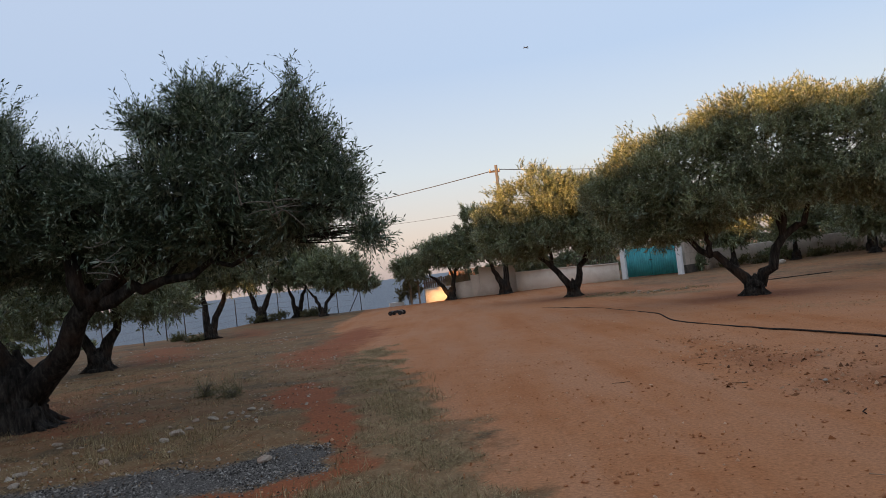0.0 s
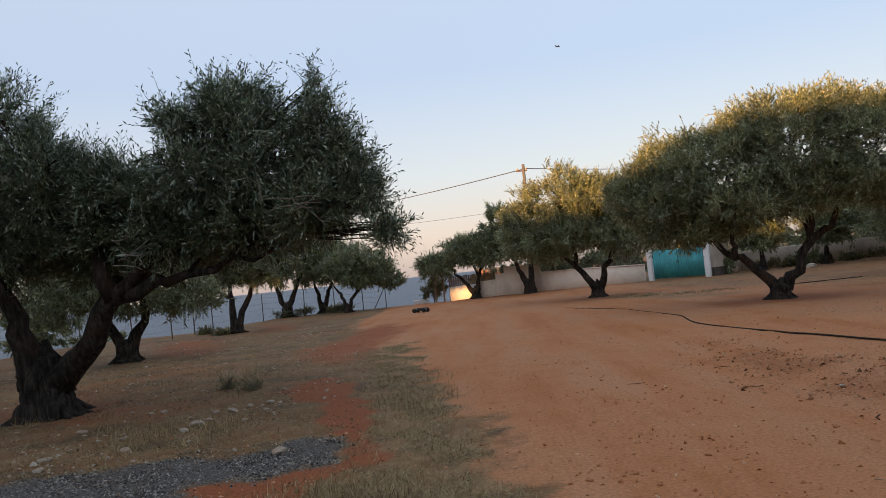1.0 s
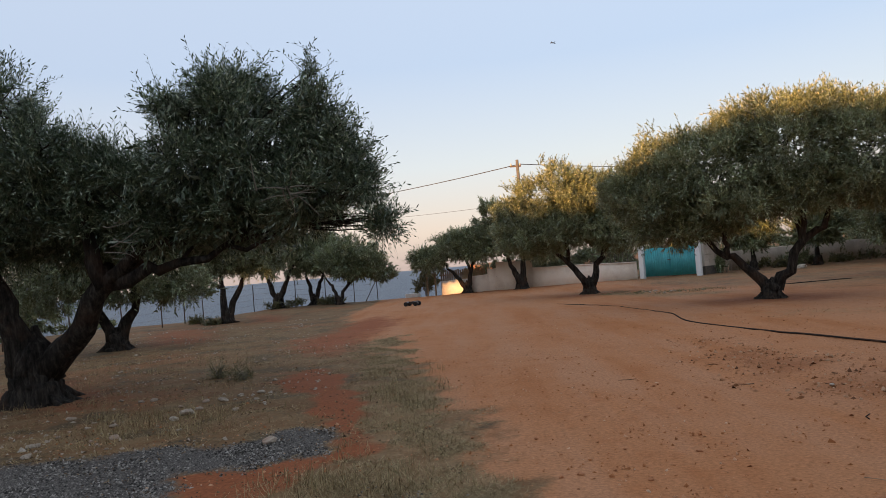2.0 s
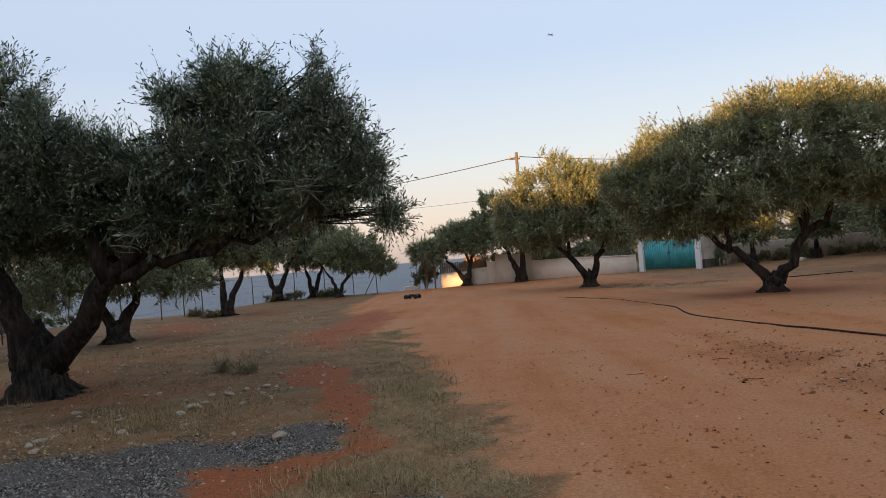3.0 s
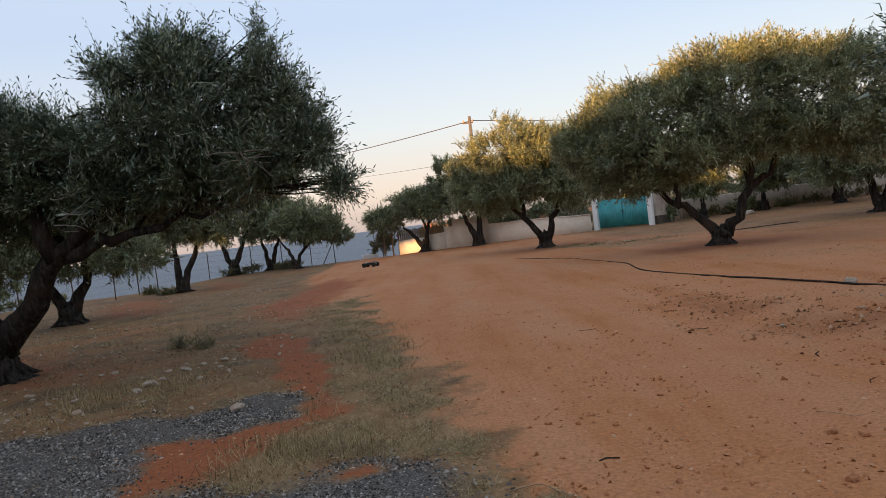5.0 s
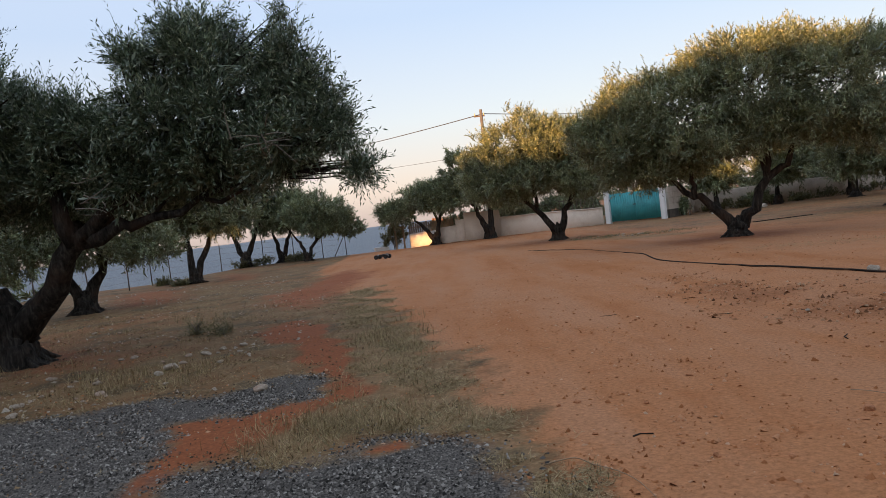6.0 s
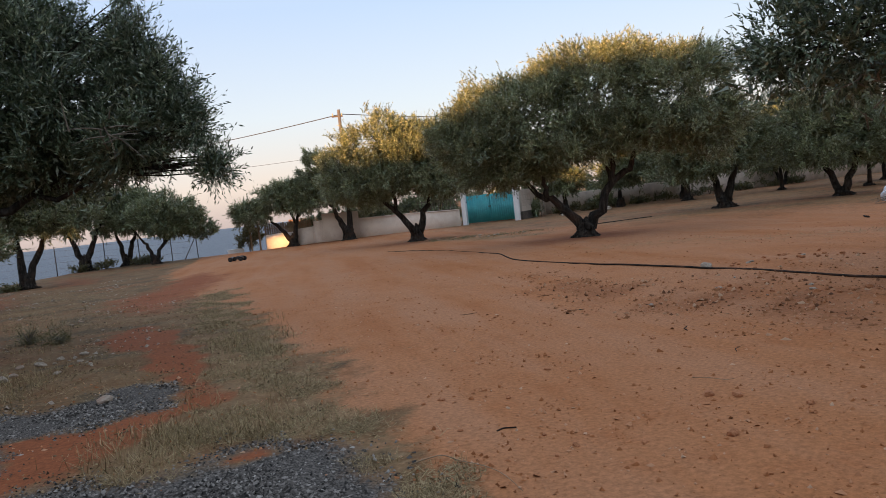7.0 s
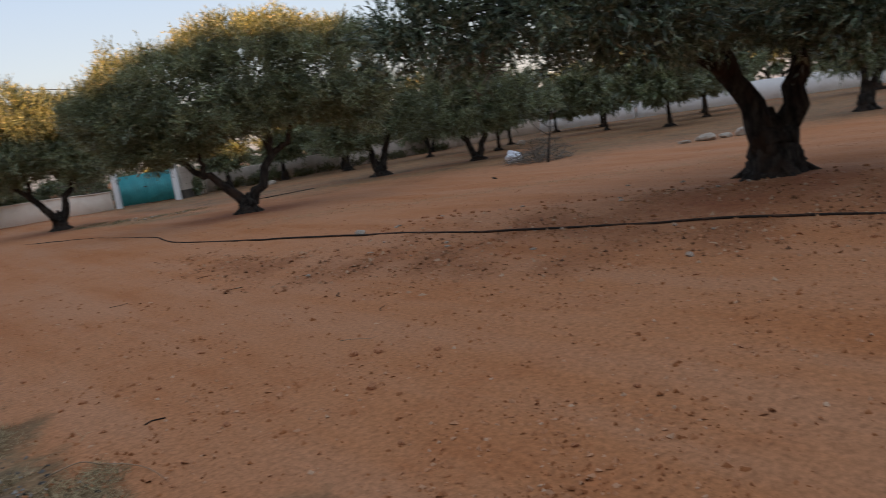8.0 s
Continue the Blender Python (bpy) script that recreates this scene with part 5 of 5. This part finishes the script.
bush(9.2, 46.0, 1.5, 3.2, 351, 500, 0.18, SCRUB, "tall yellowing shrub lit by evening sun behind the wall", "shrub", "shrubs behind the wall")
bush(-2.3, 43.7, 1.0, 1.6, 350, 420, 0.13, SCRUB, "sunlit yellowish shrub at the end of the wall", "shrub", "shrubs by the shore")
for k, (x, y, r, h) in enumerate(((-10.9, 41.9, 0.7, 0.45), (-9.6, 42.1, 0.8, 0.5), (-8.1, 42.2, 0.7, 0.5), (-7.4, 42.0, 0.6, 0.4), (-11.8, 32.6, 0.4, 0.2), (-10.7, 31.0, 0.35, 0.18))):
    bush(x, y, r, h, 360 + k, 180, 0.11, SCRUB, "low dry bush beside the shore fence", "bush", "scrub by the shore")
for k, (x, y, r, h) in enumerate(((-4.3, 12.9, 0.2, 0.24), (-3.7, 12.4, 0.13, 0.13))):
    bush(x, y, r, h, 370 + k, 150, 0.03, SCRUB, "small grey weed in the dry field", "weed", "weeds in the field")
for k, (x, y, r, h) in enumerate(((-17.8, 26.0, 1.8, 1.9), (-18.6, 22.0, 1.8, 1.8), (-18.0, 29.5, 1.6, 1.6), (-20, 34, 2.4, 1.8), (-22, 30, 2.2, 1.7), (-25, 27, 2.6, 2.0), (-19, 38, 2.0, 1.5))):
    bush(x, y, r, h + 0.6, 380 + k, 220, 0.3, LEAF, "dark coastal shrub below the fence", "shrub", "coastal shrubs")


def rock_mesh(name, seed, mat, flat=0.6, sub=2):
    rng = np.random.default_rng(seed)
    bm = bmesh.new()
    bmesh.ops.create_icosphere(bm, subdivisions=sub, radius=0.5)
    cuts = [(Vector(rng.normal(size=3)).normalized(), rng.uniform(0.26, 0.42)) for _ in range(7)]
    for v in bm.verts:
        for n, d in cuts:
            over = v.co.dot(n) - d
            if over > 0:
                v.co -= n * over * 0.9
        v.co *= 1 + 0.05 * rng.normal()
        v.co.z *= flat
    me = bpy.data.meshes.new(name)
    bm.to_mesh(me)
    bm.free()
    me.materials.append(mat)
    return me


STONES = [rock_mesh("stone", 500 + k, ROCK, 0.55) for k in range(5)]
CLODS = [rock_mesh("clod", 520 + k, CLOD, 0.62) for k in range(5)]


def lay(name, meshes, x, y, size, rng, label, group, category):
    me = meshes[int(rng.integers(len(meshes)))]
    ob = new(name, me)
    z = ground_at(x, y) + 0.12 * size
    ob.matrix_basis = pose(x, y, z, rng.normal() * 8, rng.normal() * 8, rng.uniform(0, 360)) @ Matrix.Diagonal((size * rng.uniform(0.8, 1.5), size * rng.uniform(0.8, 1.1), size, 1))
    return tagged(ob, label, category, group)


rng1 = np.random.default_rng(9)
for x, y, s in ((-3.6, 9.55, 0.20), (-3.55, 9.85, 0.11), (-3.4, 10.4, 0.13), (-3.25, 10.7, 0.11), (-3.65, 10.4, 0.10), (-3.65, 9.25, 0.12), (-4.35, 9.1, 0.10), (-4.85, 8.25, 0.13), (-4.6, 7.7, 0.12), (-4.0, 8.4, 0.12), (-2.0, 7.55, 0.17),
                (-3.0, 10.9, 0.12), (-3.9, 10.1, 0.09), (-2.9, 10.3, 0.08), (-4.6, 10.9, 0.12), (-5.3, 9.9, 0.12), (-5.0, 7.0, 0.13)):
    lay("stone", STONES, x, y, s, rng1, "pale weathered limestone lying in dry grass", "pale field stones", "stone")
for k in range(70):
    y = rng1.uniform(8, 30)
    x = rng1.uniform(-1.2 - 0.42 * y, -1.2 - 0.14 * y)
    lay("stone", STONES, x, y, rng1.uniform(0.04, 0.10), rng1, "pale weathered limestone lying in dry grass", "pale field stones", "stone")
for x, y, s in ((2.19, 3.85, 0.08), (0.85, 5.6, 0.06), (1.31, 5.34, 0.05), (1.36, 4.15, 0.05), (2.65, 4.5, 0.09), (1.86, 6.0, 0.05), (2.5, 4.6, 0.08), (2.9, 4.1, 0.07)):
    lay("clod", CLODS, x, y, s, rng1, "dark reddish clod of earth on the track", "clods on the track", "clod")
for k in range(90):
    y = 2.2 + 15 * rng1.random() ** 1.3
    x = rng1.uniform(0.4 - 0.06 * y, 2.5 + 0.55 * y)
    lay("clod", CLODS, x, y, rng1.uniform(0.02, 0.05), rng1, "dark reddish clod of earth on the track", "clods on the track", "clod")
for k in range(70):
    t = rng1.random()
    x, y = 4.8 + 2.6 * t + rng1.normal() * 0.6, 9.4 - 6.6 * t + rng1.normal() * 0.5
    lay("stone", STONES if k % 5 == 0 else CLODS, x, y, rng1.uniform(0.03, 0.09), rng1, "rough stone in the rubble beside the pipe", "rubble stones", "stone")
for k in range(90):
    t = rng1.random()
    x, y = 6.6 + 5.0 * t + rng1.normal() * 0.4, 10.6 - 5.4 * t + rng1.normal() * 0.5
    lay("stone", STONES if k % 5 == 0 else CLODS, x, y, rng1.uniform(0.03, 0.09), rng1, "rough stone in the rubble beside the pipe", "rubble stones", "stone")
for x, y, s in ((19.6, 13.0, 0.55), (20.4, 12.2, 0.68), (20.0, 12.6, 0.4), (19.1, 13.4, 0.3), (20.9, 12.6, 0.3), (29.5, 31.5, 0.6), (23.5, 37.5, 0.6), (14.6, 38.4, 0.4), (17.3, 38.8, 0.5)):
    lay("boulder", STONES, x, y, s, rng1, "pale boulder lying on the earth bank", "boulders", "boulder")


for k in range(14):
    lay("stone", STONES, 6.5 + 0.14 * k + rng1.normal() * 0.25, 28.6 - 0.12 * k + rng1.normal() * 0.4, rng1.uniform(0.07, 0.15), rng1, "white limestone lying among green weeds", "white stones", "stone")


def sack():
    bm = bmesh.new()
    bmesh.ops.create_icosphere(bm, subdivisions=4, radius=0.5)
    rng = np.random.default_rng(12)
    for v in bm.verts:
        c = v.co.copy()
        k = 1 + 0.16 * math.sin(7 * c.x + 3) * math.sin(6 * c.y + 1) + 0.10 * math.sin(15 * c.x + 9 * c.z) + 0.05 * math.sin(31 * c.y + 22 * c.z)
        v.co = Vector((c.x * 1.1 * k, c.y * 0.7 * k, max(c.z * 0.85 * k, -0.22)))
    me = bpy.data.meshes.new("sack")
    bm.to_mesh(me)
    bm.free()
    me.materials.append(TARP)
    ob = tagged(new("sack", me), "crumpled white plastic sack lying on the earth", "sack")
    ob.matrix_basis = pose(17.3, 18.9, ground_at(17.3, 18.9) + 0.13, 0, 0, 25) @ Matrix.Diagonal((0.66, 0.66, 0.62, 1))


sack()


def brushwood(x, y, r, h, n, seed, turn=0):
    rng = np.random.default_rng(seed)
    sticks = []
    for k in range(n):
        a, b = rng.uniform(0, 6.28), rng.uniform(0, 6.28)
        d = rng.random() ** 0.6 * r
        c = np.array([math.cos(a) * d * 1.5, math.sin(a) * d, 0.04 + h * rng.random() * (1 - d / r * 0.7)])
        w = np.array([math.cos(b), math.sin(b), rng.normal() * 0.45]) * rng.uniform(0.25, 0.9)
        p = bezier(c - w / 2, c + rng.normal(size=3) * 0.14, c + w / 2, 5)
        p[:, 2] = np.maximum(p[:, 2], 0.01)
        sticks.append(tube(p, np.linspace(0.010, 0.003, 5) * rng.uniform(0.5, 1.7), 5, 0, k, False))
    v, f = joined(sticks)
    ob = new("brushwood_pile", mesh_of("brushwood_pile", v, f, TWIG))
    ob.matrix_basis = pose(x, y, ground_at(x, y), 0, 0, turn)
    tagged(ob, "heap of dry cut olive branches", "brushwood", kind="stuff")


brushwood(17.1, 17.5, 0.72, 0.4, 170, 1, -60)


def bare_sapling(x, y, h, seed):
    """A leafless young tree standing in the cut branches."""
    rng = np.random.default_rng(seed)
    root = empty("bare_sapling", x, y, ground_at(x, y))
    tagged(root, "leafless grey sapling standing among cut branches", "sapling")
    stem = bezier((0, 0, -0.1), (0.12, -0.1, h * 0.5), (0.25, -0.2, h), 9)
    v, f = tube(stem, np.linspace(0.045, 0.01, 9), 8, 0.1, seed)
    under("trunk", mesh_of("trunk", v, f, BARK, True), root)
    for k in range(11):
        a = stem[2 + k % 6]
        t = rng.uniform(0, 6.28)
        e = a + np.array([math.cos(t), math.sin(t), rng.uniform(0.2, 1.0)]) * rng.uniform(0.3, 0.8)
        v, f = tube(bezier(a, (a + e) / 2 + rng.normal(size=3) * 0.08, e, 6), np.linspace(0.018, 0.004, 6), 5, 0.1, k)
        under("branch", mesh_of("branch", v, f, TWIG, True), root)


bare_sapling(16.7, 16.7, 1.7, 5)
brushwood(22.5, 22.5, 0.9, 0.4, 60, 2)
brushwood(27.5, 28.0, 0.9, 0.5, 60, 3)


def log(x, y, length, r, turn, label):
    v, f = tube([(-length / 2, 0, r * 0.7), (-length * 0.1, 0.03, r * 0.9), (length / 2, 0, r * 0.7)], [r, r * 0.9, r * 0.75], 9, 0.1, 4)
    ob = tagged(new("log", mesh_of("log", v, f, BARK, True)), label, "log")
    ob.matrix_basis = pose(x, y, ground_at(x, y), 0, 0, turn)


log(17.6, 18.9, 0.5, 0.07, 20, "short cut log lying on bare earth")
log(12.2, 26.4, 2.8, 0.018, 6, "long thin branch lying on the ground")
log(13.5, 15.6, 0.5, 0.025, 60, "broken stick lying on bare earth")
for k in range(6):
    a = rng1.uniform(3.2, 11)
    log(rng1.uniform(0.3, 1.5 + 0.5 * a), a, rng1.uniform(0.1, 0.28), rng1.uniform(0.003, 0.006), rng1.uniform(0, 180), "dry twig fallen on the track")


def fallen_twig(knots, r, label):
    """A thin curved twig lying on the ground."""
    k = np.array(knots, float)
    t = np.linspace(0, len(k) - 1, 6 * len(k))
    p = np.stack([np.interp(t, np.arange(len(k)), k[:, c]) for c in (0, 1)], -1)
    p[1:-1] = (p[:-2] + p[1:-1] + p[2:]) / 3
    z = land_height(p[:, 0], p[:, 1]) + 0.012 + 0.012 * np.abs(np.sin(t * 2.1))
    v, f = tube(np.column_stack([p, z]), np.linspace(r, r * 0.4, len(p)), 6, 0.1, 3)
    tagged(new("twig", mesh_of("twig", v, f, WOOD, True)), label, "twig")


fallen_twig([(0.40, 4.30), (0.60, 4.33), (0.74, 4.08), (0.84, 3.92), (0.86, 3.62)], 0.0042, "thin curved dry twig lying at the edge of the track")
fallen_twig([(2.64, 5.04), (2.74, 4.85), (2.84, 4.80)], 0.0035, "dry twig lying on the packed earth")
lay("stone", STONES, 6.25, 10.75, 0.2, rng1, "pale stone holding down the water pipe", "stones by the pipe", "stone")


# ---- grass, gravel and pebbles ----
def scatter_stones(name, x, y, size, mat, label, category, seed):
    """Many small angular stones in one mesh."""
    rng = np.random.default_rng(seed)
    n = len(x)
    oct_v = np.array([(1, 0, 0), (-1, 0, 0), (0, 1, 0), (0, -1, 0), (0.15, 0.1, 0.68), (0, 0, -0.6)], float)
    oct_v[:4, 2] = -0.25
    oct_f = np.array([(0, 2, 4), (2, 1, 4), (1, 3, 4), (3, 0, 4)])
    v = oct_v[None] * (0.5 * size[:, None, None]) * rng.uniform(0.6, 1.35, (n, 6, 1))
    v = v * rng.uniform(0.75, 1.3, (n, 1, 3)) + 0.12 * size[:, None, None] * rng.normal(size=(n, 6, 3))
    a = rng.uniform(0, 6.28, n)
    c, s = np.cos(a)[:, None], np.sin(a)[:, None]
    t = rng.normal(size=n)[:, None] * 0.35
    vx, vy, vz = v[..., 0], v[..., 1], v[..., 2]
    vy, vz = vy * np.cos(t) - vz * np.sin(t), vy * np.sin(t) + vz * np.cos(t)
    vx, vy = vx * c - vy * s, vx * s + vy * c
    z = land_height(x, y)
    out = np.stack([vx + x[:, None], vy + y[:, None], vz + (z + 0.02 * size)[:, None]], -1).reshape(-1, 3)
    f = (oct_f[None] + 6 * np.arange(n)[:, None, None]).reshape(-1, 3)
    tagged(new(name, mesh_of(name, out, f, mat)), label, category, kind="stuff")


def picked(n, xr, yr, weight, seed, near=1.0):
    """Random places in a rectangle, kept by a weight of 0 to 1; near > 1 crowds them to low y."""
    rng = np.random.default_rng(seed)
    x = rng.uniform(*xr, n)
    y = yr[0] + (yr[1] - yr[0]) * rng.random(n) ** near
    keep = rng.random(n) < weight(x, y)
    return x[keep], y[keep]


def fanned(n, weight, seed):
    """Random places over the open ground, thinning out with distance."""
    rng = np.random.default_rng(seed)
    r, a = 1.8 + 19 * rng.random(n) ** 1.45, np.radians(rng.uniform(-30, 78, n))
    x, y = r * np.sin(a), r * np.cos(a)
    keep = rng.random(n) < weight(x, y)
    return x[keep], y[keep]


def gravel_share(x, y):
    k = kinds(x, y)
    return smooth(0.22, 0.85, k["gravel"] + 0.22 * waves(x, y, 31, 0.5)) * 0.95 + 0.10 * smooth(0.02, 0.3, k["gravel"])


x, y = picked(80000, (-6.5, 1.2), (3.6, 8.8), gravel_share, 61, 1.2)
scatter_stones("gravel", x, y, np.random.default_rng(62).uniform(0.012, 0.034, len(x)), GRAVEL, "blue-grey crushed stone gravel", "gravel", 63)


def pebble_share(x, y):
    k = kinds(x, y)
    patch = smooth(-0.6, 0.7, waves(x, y, 33, 2.5))
    return np.clip((0.25 + 0.75 * patch) * (0.35 + 0.4 * k["road"] + 0.6 * k["debris"]) * (1 - k["gravel"]) * (1 - 0.6 * k["grass"]), 0, 1)


x, y = fanned(80000, pebble_share, 64)
scatter_stones("pebbles", x, y, 0.007 + 0.036 * np.random.default_rng(65).random(len(x)) ** 3.0, PEBBLE, "small reddish pebbles strewn over the packed earth", "pebbles", 66)
x, y = picked(36000, (3.0, 12), (1.5, 13.5), lambda x, y: kinds(x, y)["debris"], 67)
scatter_stones("rubble", x, y, 0.014 + 0.06 * np.random.default_rng(68).random(len(x)) ** 3.5, RUBBLE, "stony rubble along the water pipe", "rubble", 69)
x, y = picked(7000, (-14, -2.0), (7.5, 30), lambda x, y: 0.7 * smooth(-0.2, 0.6, waves(x, y, 36, 4.0)) * (1 - kinds(x, y)["road"]) * (1 - kinds(x, y)["gravel"]), 70, 1.3)
scatter_stones("field_stones", x, y, 0.025 + 0.06 * np.random.default_rng(71).random(len(x)) ** 2.5, ROCK, "small pale stones scattered in the dry field", "stones", 72)


x, y = picked(34000, (-12, 0.0), (5, 20), lambda x, y: 0.75 * (1 - kinds(x, y)["road"]) * smooth(-0.5, 0.6, waves(x, y, 38, 1.4)), 91, 1.3)
scatter_stones("leaf_litter", x, y, np.random.default_rng(92).uniform(0.012, 0.035, len(x)), LITTER, "dark dry leaves and bark crumbs in the field", "litter", 93)


def grass_blades(name, x, y, tall, wide, lie, mat, label, seed):
    rng = np.random.default_rng(seed)
    n = len(x)
    a = rng.uniform(0, 6.28, n)
    h = tall * rng.uniform(0.4, 1.3, n)
    up = np.clip(rng.normal(loc=1 - lie, scale=0.3, size=n), 0.03, 1.0)
    d = np.stack([np.cos(a) * np.sqrt(1 - up**2), np.sin(a) * np.sqrt(1 - up**2), up], -1)
    side = np.stack([-np.sin(a), np.cos(a), rng.normal(size=n) * 0.3], -1) * (wide * rng.uniform(0.6, 1.4, n))[:, None]
    p = np.stack([x, y, land_height(x, y) - 0.003], -1)
    tip = p + d * h[:, None]
    tip[:, 2] = np.maximum(tip[:, 2], p[:, 2] + 0.012)
    v = np.stack([p - side / 2, p + side / 2, tip + side / 8, tip - side / 8], 1).reshape(-1, 3)
    f = np.arange(4 * n).reshape(-1, 4)
    tagged(new(name, mesh_of(name, v, f, mat)), label, "grass", kind="stuff")


def band_share(x, y):
    k = kinds(x, y)
    return np.clip(smooth(0.2, 0.9, k["grass"] + 0.25 * waves(x, y, 41, 0.9)) * (1 - 0.75 * smooth(0.5, 0.8, k["gravel"])), 0, 1)


def field_share(x, y):
    k = kinds(x, y)
    tuft = smooth(-0.25, 0.7, waves(x, y, 42, 0.8, 3)) ** 1.5
    return np.clip((1 - k["road"]) * (1 - k["soil"]) * (1 - smooth(0.3, 0.7, k["gravel"])) * (0.06 + 0.94 * tuft), 0, 1)


x, y = picked(420000, (-3.0, 1.3), (3.6, 19.5), band_share, 73, 1.5)
grass_blades("dry_grass", x, y, np.full(len(x), 0.075), 0.0040, 0.84, STRAW, "flattened dry straw-coloured grass beside the track", 74)
x, y = picked(210000, (-13, -1.0), (6.5, 26), field_share, 75, 1.5)
grass_blades("field_grass", x, y, np.full(len(x), 0.07), 0.0060, 0.78, STRAW, "thin dry grass of the stony field", 76)
x, y = picked(16000, (4.8, 9.6), (25.8, 31.5), lambda x, y: near_line(x, y, [(5.6, 30.2), (7.2, 28.2), (8.8, 27.0)], 1.3) * smooth(-0.3, 0.5, waves(x, y, 46, 1.0)), 82)
grass_blades("green_weeds", x, y, np.full(len(x), 0.08), 0.014, 0.6, WEED, "low green weeds growing in the bare earth", 83)
x, y = picked(26000, (-2.6, -0.2), (6.0, 16.0), lambda x, y: 0.6 * kinds(x, y)["grass"] * smooth(0.0, 0.6, waves(x, y, 47, 1.2)), 84, 1.3)
grass_blades("green_grass", x, y, np.full(len(x), 0.06), 0.005, 0.7, WEED, "sparse green shoots in the dry grass", 85)
# taller straw tufts
rng2 = np.random.default_rng(78)
cx = np.concatenate([rng2.uniform(-5.2, -2.8, 44), rng2.uniform(-1.7, -0.4, 26), rng2.uniform(-9, -3, 40), rng2.uniform(-1.2, 0.0, 20)])
cy = np.concatenate([rng2.uniform(7.9, 9.8, 44), rng2.uniform(5.2, 6.1, 26), rng2.uniform(10, 17, 40), rng2.uniform(6.5, 12, 20)])
x = np.repeat(cx, 55) + rng2.normal(size=7150) * 0.11
y = np.repeat(cy, 55) + rng2.normal(size=7150) * 0.11
keep = kinds(x, y)["gravel"] < 0.5
grass_blades("straw_tufts", x[keep], y[keep], np.full(int(keep.sum()), 0.14), 0.0045, 0.42, STRAW, "upright tufts of pale dry straw", 79)
x, y = picked(80000, (4.5, 15), (8, 33), lambda x, y: smooth(0.1, 0.6, kinds(x, y)["grass"]) * smooth(-0.1, 0.7, waves(x, y, 45, 1.8)), 80)
grass_blades("verge_grass", x, y, np.full(len(x), 0.07), 0.007, 0.72, STRAW, "thin dry grass under the olive trees", 81)
